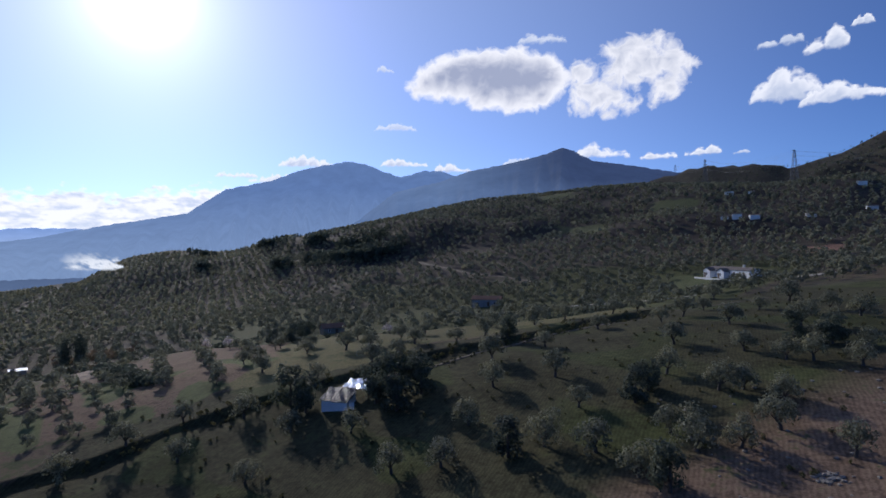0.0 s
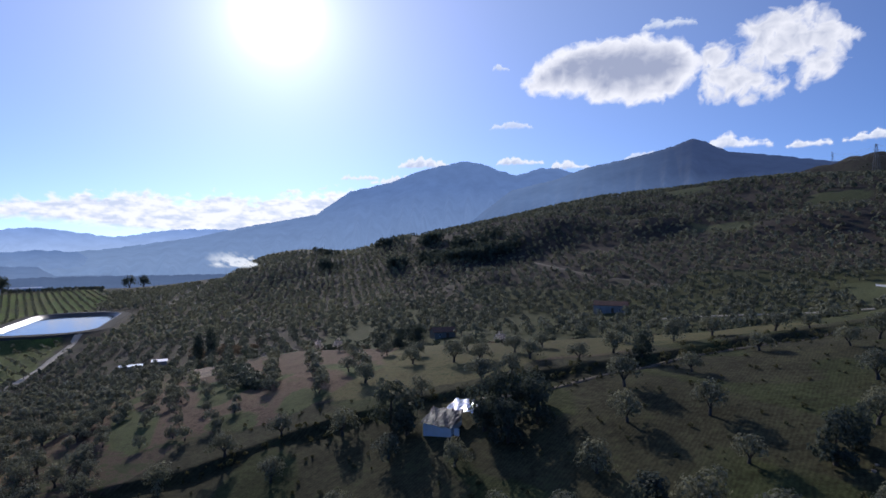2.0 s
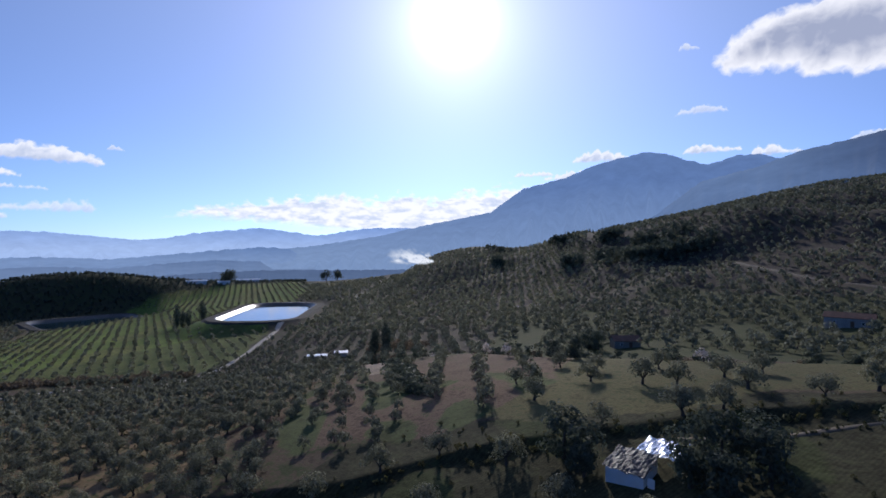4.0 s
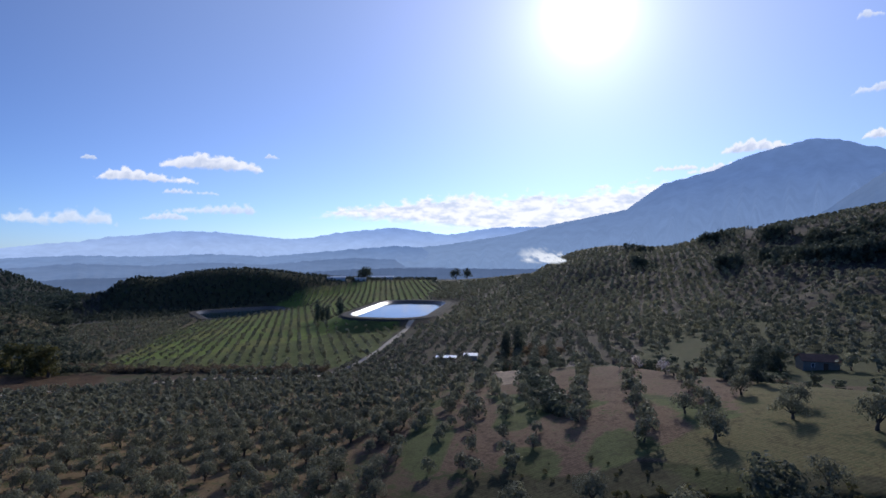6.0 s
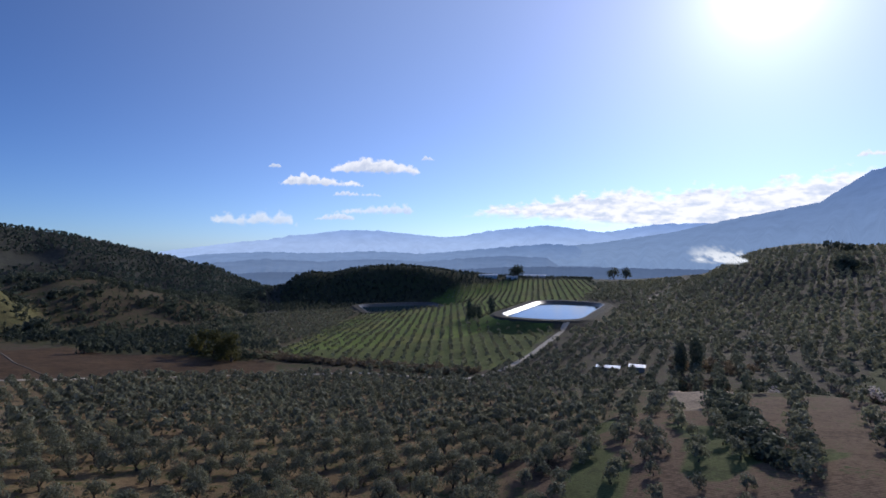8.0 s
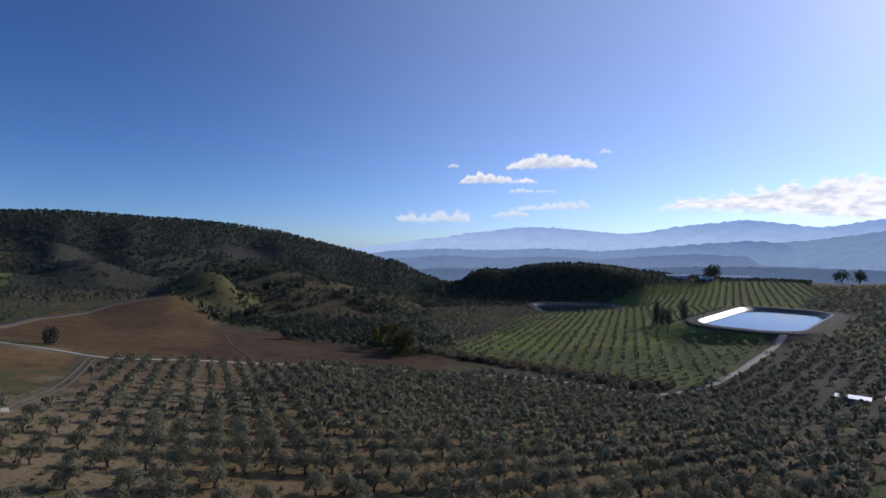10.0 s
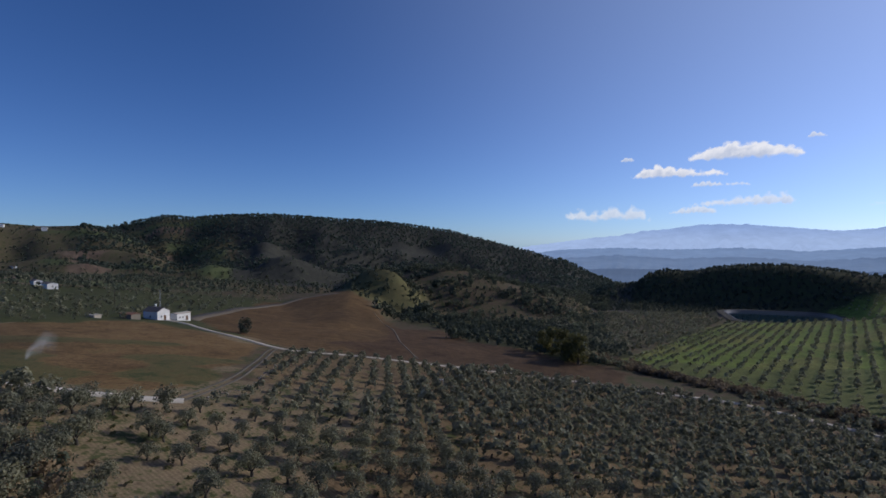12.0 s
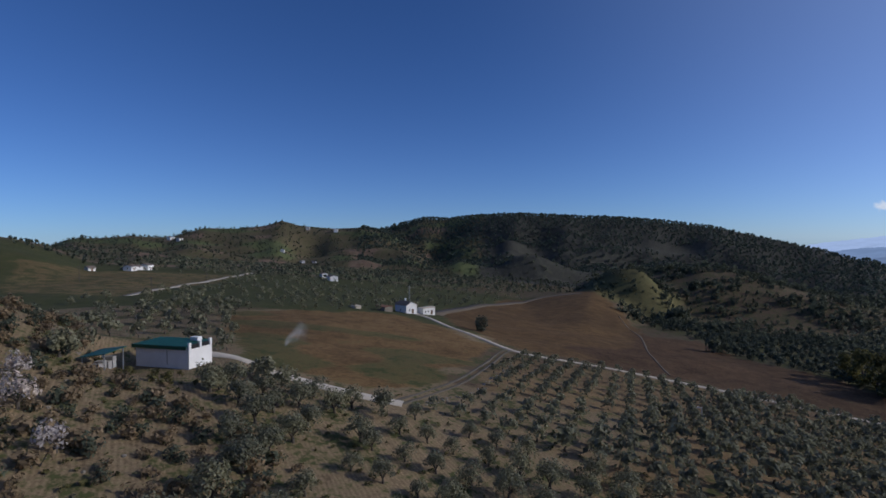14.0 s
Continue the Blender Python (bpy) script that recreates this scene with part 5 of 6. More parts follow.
brow_line = np.array([(q.x, q.y) for q in smooth_line([(-150, 190), (-118, 184), (-92, 192), (-60, 178), (-38, 170), (-8, 168), (25, 172), (60, 186)], 2.2)])
rnd = np.random.RandomState(9)
spots = np.repeat(brow_line, 2, 0) + rnd.normal(size=(len(brow_line) * 2, 2)) * (3.5, 4.5) + (0, 3)
stand("evergreen_scrub", clear(spots[::2]), 2.5, 5.0, [oak_shape(s, 90, 0.12) for s in (121, 122)], DARK_LEAF, "dark evergreen bushes below the terrace edge", "scrub", 99)
stand("thorn_scrub", clear(spots[1::2]), 1.6, 3.4, mid_bushes, SCRUB, "brown winter scrub below the terrace edge", "scrub", 100)
p = lattice(-500, -300, -45, 125, 4.6, 4.6, 0, 2.2, 31, 0.85)
g = inside(p[:, 0], p[:, 1], SCRUB_MARGIN) & outside(p, GREEN_FIELD) & (wave(p[:, 0], p[:, 1], 45, 2) > -0.35)
stand("evergreen_scrub", clear(p[g]), 2.2, 5.2, [oak_shape(s, 44, 0.17) for s in (155, 156, 157)], DARK_LEAF, "dark evergreen bushes along the red field's edge", "scrub", 108)
rnd = np.random.RandomState(23)
spots = rnd.normal(size=(52, 2)) * (14, 20) + (-517, -62)
stand("evergreen_scrub", spots, 1.6, 4.2, [oak_shape(s, 60, 0.15) for s in (151, 152)], DARK_LEAF, "dark round bushes dotted over the green mound", "scrub", 106)
spots = rnd.normal(size=(26, 2)) * (7, 3.5) + (-112, -27)
spots = spots[np.hypot(spots[:, 0] + 120.5, spots[:, 1] + 38.5) > 8]
stand("thorn_scrub", spots, 1.0, 2.2, [bush_shape(s, 95, 0.11) for s in (153, 154)], TUFT, "low green bushes in front of the barn", "scrub", 107)
# brown winter hedge below the green field and along the stream
hedge = smooth_line([(-335, 78), (-318, 96), (-300, 108), (-284, 122), (-262, 145), (-240, 158), (-226, 170)], 1.6)
rnd = np.random.RandomState(5)
stand("hedge", np.repeat(np.array([(q.x, q.y) for q in hedge]), 3, 0) + rnd.normal(size=(len(hedge) * 3, 2)) * 3.2, 2.4, 4.6, mid_bushes, SCRUB, "brown leafless winter hedge along the stream", "hedge", 96)
# thorny scrub on the near bank
p = clear(lattice(-112, -45, -75, 12, 2.3, 2.3, 0, 1.2, 17, 0.85))
r, az = polar(p)
g = (r > 38) & (az > 118 - (r - 60) * 0.25) & outside(p, GROVE)
stand("thorn_scrub", p[g][::2], 1.3, 3.2, [bush_shape(s, 95, 0.11) for s in (111, 112, 113)], SCRUB, "brown thorny winter scrub on the stony bank", "scrub", 97)
stand("evergreen_scrub", p[g][1::3], 1.2, 3.0, [bush_shape(s, 95, 0.11) for s in (114, 115)], DARK_LEAF, "dark green bushes on the stony bank", "scrub", 101)
# rough grass and low weeds between the near trees
p = clear(lattice(-165, -55, -62, 130, 2.7, 2.7, 0, 1.3, 19, 0.75))
r, az = polar(p)
g = (r > 34) & (r < 125) & (az > 55) & outside(p, PLOUGHED, PALE_PATCH)
stand("weeds", p[g], 0.35, 1.0, [bush_shape(s, 15, 0.24) for s in (141, 142, 143)], TUFT, "rough winter grass and weeds under the olives", "weeds", 102)
# scrub along the terrace bank and the gully
bank = np.array([(q.x, q.y) for q in smooth_line(STEP[2:], 1.4)])
rnd = np.random.RandomState(15)
p = np.repeat(bank, 2, 0) + rnd.normal(size=(len(bank) * 2, 2)) * 1.1 + (0.6, -1.0)
stand("weeds", p[rnd.uniform(size=len(p)) < 0.7], 0.5, 1.5, [bush_shape(s, 40, 0.16) for s in (144, 145)], TUFT, "rough grass and brambles along the terrace bank", "weeds", 103)
verge = np.array([(q.x, q.y) for q in smooth_line([(60, 145), (38, 134), (22, 126), (10, 117.5), (-4, 111), (-16, 108)], 0.9)])
p = np.repeat(verge, 2, 0) + rnd.normal(size=(len(verge) * 2, 2)) * (0.5, 1.3)
stand("weeds", p, 0.25, 0.8, [bush_shape(s, 16, 0.24) for s in (161, 162)], TUFT, "rough grass growing over the terrace track's edges", "weeds", 110)
gully = np.array([(q.x, q.y) for q in smooth_line([(-109, 168), (-98, 154), (-86.6, 141.7), (-78, 132), (-72, 125.5)], 1.3)])
p = np.repeat(gully, 2, 0) + rnd.normal(size=(len(gully) * 2, 2)) * 1.3
stand("evergreen_scrub", p, 2.4, 4.6, [bush_shape(s, 95, 0.11) for s in (146, 147)], DARK_LEAF, "dark bushes along the gully beside the dirt clearing", "scrub", 104)
p = rnd.normal(size=(60, 2)) * (9, 5) + (-148, 225)
stand("thorn_scrub", clear(p), 2.0, 3.6, mid_bushes, SCRUB, "brown reed-like winter scrub at the grove's edge", "scrub", 105)
p = clear(lattice(-70, 110, 40, 175, 3.4, 3.4, 0, 1.7, 18, 0.45))
stand("weeds", p[inside(p[:, 0], p[:, 1], GRASS_SLOPE)], 0.3, 1.0, [bush_shape(s, 40, 0.16) for s in (148, 149)], TUFT, "tufts of weeds on the grassy slope", "weeds", 98)


# ---- buildings ----
def gable_roof(bm, x0, x1, y0, y1, z, rise, eave=0.35, thick=0.16):
    """Two roof slabs meeting over the x axis."""
    ym = (y0 + y1) / 2
    for s in (-1, 1):
        ye = ym + s * ((y1 - y0) / 2 + eave)
        ze = z - rise * eave / ((y1 - y0) / 2)
        a = [(x0 - eave, ye, ze), (x1 + eave, ye, ze), (x1 + eave, ym, z + rise), (x0 - eave, ym, z + rise)]
        lo = [bm.verts.new(q) for q in a]
        hi = [bm.verts.new((q[0], q[1], q[2] + thick)) for q in a]
        bm.faces.new(lo)
        bm.faces.new(hi[::-1])
        for i in range(4):
            bm.faces.new((lo[i], lo[(i + 1) % 4], hi[(i + 1) % 4], hi[i]))
    bmesh.ops.recalc_face_normals(bm, faces=bm.faces)
    return bm


def gable_wall(bm, x0, x1, y0, y1, z0, z1, rise):
    """A solid walled block with gabled ends."""
    ym = (y0 + y1) / 2
    ends = []
    for x in (x0, x1):
        ends.append([bm.verts.new(q) for q in ((x, y0, z0), (x, y1, z0), (x, y1, z1), (x, ym, z1 + rise), (x, y0, z1))])
    a, b = ends
    bm.faces.new(a)
    bm.faces.new(b[::-1])
    for i in range(5):
        j = (i + 1) % 5
        bm.faces.new((a[i], b[i], b[j], a[j]))
    bmesh.ops.recalc_face_normals(bm, faces=bm.faces)
    return bm


def opening(root, name, x, y, z, w, h, side, material, framed=True):
    """A window or door set in a wall: frame proud, pane recessed. side: which wall, 'x+', 'x-', 'y+' or 'y-'."""
    bm = bmesh.new()
    t, d = 0.09, 0.06
    s = 1 if side[1] == "+" else -1

    def slab(a0, a1, z0, z1, out):
        if side[0] == "y":
            box(bm, a0, a1, y + min(0, s * out) - 0.01, y + max(0, s * out) + 0.01, z0, z1)
        else:
            box(bm, x + min(0, s * out) - 0.01, x + max(0, s * out) + 0.01, a0, a1, z0, z1)
    c = x if side[0] == "y" else y
    slab(c - w / 2, c - w / 2 + t, z, z + h, d)
    slab(c + w / 2 - t, c + w / 2, z, z + h, d)
    slab(c - w / 2 + t, c + w / 2 - t, z + h - t, z + h, d)
    if name == "window":
        slab(c - w / 2 - 0.06, c + w / 2 + 0.06, z - 0.08, z, d + 0.06)
    frame_ob = part(name, bm, WHITEWASH if framed else DOOR_WOOD, root)
    bm = bmesh.new()
    if side[0] == "y":
        box(bm, c - w / 2 + t, c + w / 2 - t, y - 0.012, y + 0.012, z, z + h - t)
    else:
        box(bm, x - 0.012, x + 0.012, c - w / 2 + t, c + w / 2 - t, z, z + h - t)
    part("pane" if name == "window" else "door_leaf", bm, material, frame_ob)


def house(name, at, heading, length, width, wall_h, rise, label, group, wall=None, roof=None, doors=(), windows=(), chimney=None, sink=1.5):
    """A gabled house: wall, roof, doors and windows."""
    root = thing(name, (at[0], at[1], height(*at) - 0.1), label, "house", group, heading)
    l, w = length / 2, width / 2
    part("wall", gable_wall(bmesh.new(), -l, l, -w, w, -sink, wall_h, rise), wall or WHITEWASH, root)
    part("roof", gable_roof(bmesh.new(), -l, l, -w, w, wall_h, rise), roof or OLD_TILE, root, "weathered tiled gable roof" if not roof else "")
    for u, side in doors:
        opening(root, "door", u if side[0] == "y" else (l if side[1] == "+" else -l), (w if side[1] == "+" else -w) if side[0] == "y" else u, 0, 1.1, 2.1, side, DOOR_WOOD, False)
    for u, z, ww, hh, side in windows:
        opening(root, "window", u if side[0] == "y" else (l if side[1] == "+" else -l), (w if side[1] == "+" else -w) if side[0] == "y" else u, z, ww, hh, side, WINDOW_GLASS)
    if chimney:
        bm = bmesh.new()
        box(bm, chimney[0] - 0.35, chimney[0] + 0.35, chimney[1] - 0.35, chimney[1] + 0.35, wall_h, wall_h + rise + 0.9, 0.03)
        box(bm, chimney[0] - 0.45, chimney[0] + 0.45, chimney[1] - 0.45, chimney[1] + 0.45, wall_h + rise + 0.9, wall_h + rise + 1.05)
        part("chimney", bm, WHITEWASH, root)
    return root


def barn():
    """White block barn with a green sheet roof behind a parapet of posts."""
    w, l, h, turn = 5.4, 10.8, 4.3, 18.0
    c, s = math.cos(radians(turn)), math.sin(radians(turn))
    x0, y0 = -119.6 - w * c + l * s, -32.5 - w * s - l * c
    z = 37.9
    top = h + 0.4
    root = thing("barn", (x0, y0, z), "white rendered barn with green sheet-metal roof", "barn", heading=turn)
    bm = bmesh.new()
    t = 0.25
    low = top - 0.75
    for a in ((0, w, 0, t, -1, low), (0, t, t, l - t, -1, low), (w - t, w, t, l - t, -1, low), (0, w, l - t, l, -1, low - 0.35)):
        box(bm, *a)
    part("wall", bm, WHITEWASH, root, "white rendered barn walls")
    for u in (0.0, w / 2 - 0.25, w - 0.5):
        bm = bmesh.new()
        box(bm, u, u + 0.5, l - 0.3, l + 0.06, low - 0.4, top, 0.02)
        part("parapet_post", bm, WHITEWASH, root)
    # near-black sheet paints the shade in the gaps between the posts
    bm = bmesh.new()
    box(bm, t, w - t, l - 0.2, l - 0.16, low - 0.5, low + 0.35)
    part("gable_opening", bm, GAP_SHADE, root, "near-black panel standing in for the shade under the roof")
    n = 26
    rows = []
    bm = bmesh.new()
    for i in range(n + 1):
        y = -0.5 + (l + 0.3) * i / n
        bump = 0.05 * (i % 2)
        rows.append([bm.verts.new((x, y, low + 0.22 + bump + 0.12 * (1 - x / w) )) for x in (-0.5, w * 0.5, w + 0.35)])
    for a, b in zip(rows, rows[1:]):
        for i in range(2):
            bm.faces.new((a[i], a[i + 1], b[i + 1], b[i]))
    ext = bmesh.ops.extrude_face_region(bm, geom=list(bm.faces))
    bmesh.ops.translate(bm, verts=[e for e in ext["geom"] if isinstance(e, bmesh.types.BMVert)], vec=(0, 0, -0.1))
    bmesh.ops.recalc_face_normals(bm, faces=bm.faces)
    part("roof", bm, GREEN_ROOF, root, "dark green corrugated metal roof")
    bm = bmesh.new()
    box(bm, w + 0.36, w + 0.42, -0.5, l - 0.25, low - 0.35, low + 0.24)
    part("fascia", bm, GREEN_ROOF, root)
    bm = bmesh.new()
    box(bm, 0.2, 1.3, l - 3.4, l - 1.8, low + 0.3, low + 0.95, 0.04)
    part("roof_tank", bm, WHITEWASH, root, "white box standing on the roof")
    part("wall_stain", box(bmesh.new(), w - 0.02, w + 0.004, 6.3, 6.5, 1.0, low - 0.6), GREY_WALL, root)


def canopy():
    """Open shelter with a green sheet roof on posts."""
    x, y = -107.2, -33.6
    z = height(x, y)
    root = thing("shelter", (x, y, z), "open shelter with green sheet roof on posts", "shelter", heading=38)
    for a in (-2.5, 2.5):
        for b in (-1.5, 1.5):
            bm = bmesh.new()
            box(bm, a - 0.06, a + 0.06, b - 0.06, b + 0.06, -1.2, 2.05 + b * 0.1)
            part("post", bm, GALVANISED, root)
    bm = bmesh.new()
    vs = [(-3.0, -1.9, 1.9), (3.0, -1.9, 1.9), (3.0, 1.9, 2.3), (-3.0, 1.9, 2.3)]
    lo = [bm.verts.new(v) for v in vs]
    hi = [bm.verts.new((v[0], v[1], v[2] + 0.09)) for v in vs]
    bm.faces.new(lo[::-1])
    bm.faces.new(hi)
    for i in range(4):
        bm.faces.new((lo[i], lo[(i + 1) % 4], hi[(i + 1) % 4], hi[i]))
    part("roof", bm, GREEN_ROOF, root, "green corrugated shelter roof")
    bm = bmesh.new()
    for a in (-1.7, -0.5, 0.9, 1.9):
        box(bm, a - 0.5, a + 0.45, -0.6, 0.7, -0.6, 0.9 + 0.25 * math.sin(a * 3), 0.05)
    part("stored_goods", bm, GREY_WALL, root, "farm goods stored under the roof")


def shack():
    """White-walled hut roofed with buckled tin sheets, half hidden by trees."""
    x, y = -20.0, 97.5
    z = height(x, y)
    root = thing("shack", (x, y, z), "pale-walled shack with buckled shiny tin roofing", "shack", heading=-14)
    bm = bmesh.new()
    for a in ((-2.6, 2.4, -2.0, -1.8, -1.0, 1.25), (-2.6, -2.4, -1.8, 1.8, -1.0, 1.4), (2.2, 2.4, -1.8, 1.8, -1.0, 1.4), (-2.6, 2.4, 1.8, 2.0, -1.0, 2.5)):
        box(bm, *a)
    part("wall", bm, WHITEWASH, root, "stained whitewashed walls")
    rnd = random.Random(8)

    def sheet(x0, x1, y0, y1, z0, z1, sheet_tin, label):
        bm = bmesh.new()
        nx, ny = 26, 12
        grid = []
        for i in range(nx + 1):
            row = []
            for j in range(ny + 1):
                u, v = i / nx, j / ny
                row.append(bm.verts.new((x0 + (x1 - x0) * u, y0 + (y1 - y0) * v, z0 + (z1 - z0) * v + 0.025 * math.sin(u * 60) + 0.16 * math.sin(u * 7 + v * 4) * math.sin(v * 6 + u * 5) + 0.07 * math.sin(u * 19 + v * 8) + rnd.uniform(-0.045, 0.045))))
            grid.append(row)
        for i in range(nx):
            for j in range(ny):
                bm.faces.new((grid[i][j], grid[i + 1][j], grid[i + 1][j + 1], grid[i][j + 1]))
        ext = bmesh.ops.extrude_face_region(bm, geom=list(bm.faces))
        bmesh.ops.translate(bm, verts=[e for e in ext["geom"] if isinstance(e, bmesh.types.BMVert)], vec=(0, 0, -0.03))
        bmesh.ops.recalc_face_normals(bm, faces=bm.faces)
        part("roof_sheet", bm, sheet_tin, root, label)
    sheet(-2.9, 2.7, -2.4, 2.2, 1.42, 2.85, OLD_TIN, "buckled grey tin roof sheet")
    sheet(-0.5, 5.0, 2.0, 6.2, 2.75, 3.6, TIN_ROOF, "bright crumpled tin sheet at the back")
    for a, b in ((4.7, 5.9), (-0.2, 5.9), (4.7, 2.3)):
        bm = bmesh.new()
        box(bm, a - 0.07, a + 0.07, b - 0.07, b + 0.07, -1.2, 3.0)
        part("post", bm, DOOR_WOOD, root)
    part("panel", box(bmesh.new(), 2.7, 3.6, -1.6, -1.5, 0, 1.2, 0.02), WHITEWASH, root, "loose pale board beside the hut")


barn()
canopy()
shack()

FARMS = "white farmhouses on the hills"
# country house by the road, with its annexe, ruined walls and mast
house("farmhouse", (-267.5, -103.0), 76, 8.5, 6.2, 4.0, 1.5, "small white gabled farmhouse at the roadside", FARMS, doors=((0.6, "x+"),), windows=((-1.2, 1.2, 0.8, 1.0, "x+"), (0.0, 1.2, 0.9, 1.0, "y-")), chimney=(-1.5, 0.8))
house("annexe", (-277.5, -98.5), -14, 7.4, 4.2, 3.3, 0.25, "low white flat-roofed annexe beside the farmhouse", FARMS, roof=CONCRETE, doors=((-1.6, "y+"),), windows=((0.6, 1.2, 0.8, 0.9, "y+"), (2.2, 1.2, 0.8, 0.9, "y+")))
house("ruined_barn", (-256.5, -107.0), 70, 8.0, 4.0, 2.2, 0.3, "low brown ruined stone outbuilding", "", wall=STONE, roof=TILE_ROOF)
house("outbuilding", (-243.0, -112.0), 70, 6.0, 2.6, 1.2, 0.2, "low pale trough-like outbuilding at the field's edge", "", wall=CONCRETE, roof=CONCRETE)


def mast():
    x, y = -274.0, -106.0
    root = thing("mast", (x, y, height(x, y)), "thin metal lattice aerial mast behind the farmhouse", "mast")
    for k in range(3):
        a = 2 * math.pi * k / 3
        part("leg", beam(bmesh.new(), (0.25 * math.cos(a), 0.25 * math.sin(a), -0.5), (0.12 * math.cos(a), 0.12 * math.sin(a), 12.5), 0.1), GALVANISED, root)
    bm = bmesh.new()
    for i in range(12):
        a, b = 2 * math.pi * (i % 3) / 3, 2 * math.pi * ((i + 1) % 3) / 3
        beam(bm, (0.22 * math.cos(a), 0.22 * math.sin(a), i), (0.2 * math.cos(b), 0.2 * math.sin(b), i + 1), 0.05)
    part("lattice", bm, GALVANISED, root)
    part("aerial", beam(bmesh.new(), (-0.7, 0, 12.2), (0.7, 0, 12.2), 0.06), GALVANISED, root)


mast()

# long white house on the opposite slope
villa_dir = -80.0
vx, vy = 122.5, 229.5
c, s = math.cos(radians(villa_dir)), math.sin(radians(villa_dir))
house("villa", (vx, vy), villa_dir, 27.0, 6.0, 3.0, 1.1, "long low white country house on a terrace", FARMS, windows=tuple((u, 1.0, 1.1, 1.2, "y-") for u in (-8.6, -5.6, 1.5, 4.5, 7.5)), doors=((-2.0, "y-"), (10.0, "y-")), chimney=(6, 0.5))
for u in (-9.5, -0.5):
    house("villa_wing", (vx + c * u + s * 4.0, vy + s * u - c * 4.0), villa_dir + 90, 3.4, 4.2, 3.1, 1.2, "white gabled front wing of the country house", FARMS, windows=((0.0, 1.0, 0.9, 1.3, "x-"),), doors=((1.2, "x-"),))
wall_ob = thing("terrace_wall", (vx + s * 8.5, vy - c * 8.5, height(vx + s * 8.5, vy - c * 8.5)), "white terrace wall in front of the country house", "wall", heading=villa_dir, kind="structure")
part("wall", box(bmesh.new(), -14, 9, -0.2, 0.2, -2.0, 0.7, 0.03), WHITEWASH, wall_ob)
part("coping", box(bmesh.new(), -14.1, 9.1, -0.27, 0.27, 0.7, 0.8, 0.02), CONCRETE, wall_ob)

# more houses scattered over the slopes: place, heading, size, storey height
for x, y, head, l, w, h in ((189, 349, -60, 5, 5, 4.4), (183, 353, -60, 4, 4, 2.4), (198, 345, -60, 13, 5, 2.6), (231, 439, -30, 10, 6, 3.2), (245, 432, -40, 7, 5, 2.8), (302, 390, -30, 6, 5, 3.6), (272, 343, -40, 7, 5, 3.0), (229, 337, -50, 6, 5, 2.8), (60, 700, 0, 11, 7, 3.4), (74, 702, 10, 9, 6, 3.2)):
    house("hillside_house", (x, y), -14 + head * 0.12, w * 1.1, l * 0.62, h * 0.68, 0.6, "small white house among trees on the mountain slope", FARMS, windows=((-l / 6, 1.0, 0.8, 0.8, "x-"), (l / 6, 1.0, 0.8, 0.8, "x-")))
for x, y, head, l, w, h, lab in ((-357, -243, 60, 11, 6, 3.4, "white farmhouse with low annexe on the olive slope"), (-373, -269, 60, 8, 5, 3.0, "white farm outbuilding on the olive slope"), (-256, -315, 40, 9, 6, 3.4, "white farmhouse beyond the green field"), (-246, -312, 20, 12, 5, 2.2, "flat white farm building beyond the green field"), (-240, -303, 35, 6, 5, 2.8, "long white farm building beyond the green field"), (-217, -303, 20, 5, 3, 2.2, "tiny white hut at the edge of a green field"), (-590, -542, 60, 9, 6, 3, "white house on the far hillside"), (-602, -531, 60, 14, 4, 1.6, "low white wall-like building on the hillside"), (-584, -577, 40, 7, 5, 3.2, "small white house high on the hillside"), (-770, -730, 40, 12, 6, 3.5, "white house near the hilltop"), (-786, -672, 40, 12, 7, 4, "white house on a green hilltop"), (-546, -807, 20, 11, 6, 3.6, "white house under the hill's crest"), (-541, -773, 20, 8, 6, 3.4, "white house under the hill's crest")):
    house("farmhouse", (x, y), head, l, w, h, 0.9, lab, FARMS, windows=((-l / 4, 1.1, 0.9, 1.1, "y+"), (l / 4, 1.1, 0.9, 1.1, "y+"), (0.0, 1.2, 0.8, 1.0, "x+")), doors=((0, "y+"),))
# ruins and sheds in the groves
house("cottage", (19, 258), -12, 14, 6.5, 3.2, 1.5, "pale cottage with red tiled roof among the olives", "", wall=GREY_WALL, roof=TILE_ROOF, windows=((-4, 1, 0.9, 1.1, "y-"), (4, 1, 0.9, 1.1, "y-")), doors=((1, "y-"),))
house("cottage", (-46, 211), 30, 8.5, 5.5, 2.6, 1.3, "old stone cottage with red tiled roof among dark trees", "", wall=STONE, roof=TILE_ROOF, windows=((-2, 1, 0.8, 1.0, "y-"),), doors=((1, "y-"),))
house("shed", (-181, 205), 40, 8.5, 4.5, 1.9, 0.12, "low shed with bright white sheet roof beside the grove", "white-roofed sheds", wall=GREY_WALL, roof=WHITE_SHEET)
house("shed", (-171, 210), 40, 5.5, 5.0, 2.2, 0.35, "small shed with white pitched sheet roof", "white-roofed sheds", wall=GREY_WALL, roof=WHITE_SHEET)
for x, y, l in ((-655, 462, 26), (-640, 492, 16), (-675, 560, 34)):
    house("farm_shed", (x, y), 55, l, 9, 4, 1.2, "long pale farm shed on the plateau", "farm sheds", wall=WHITEWASH, roof=WHITE_SHEET)


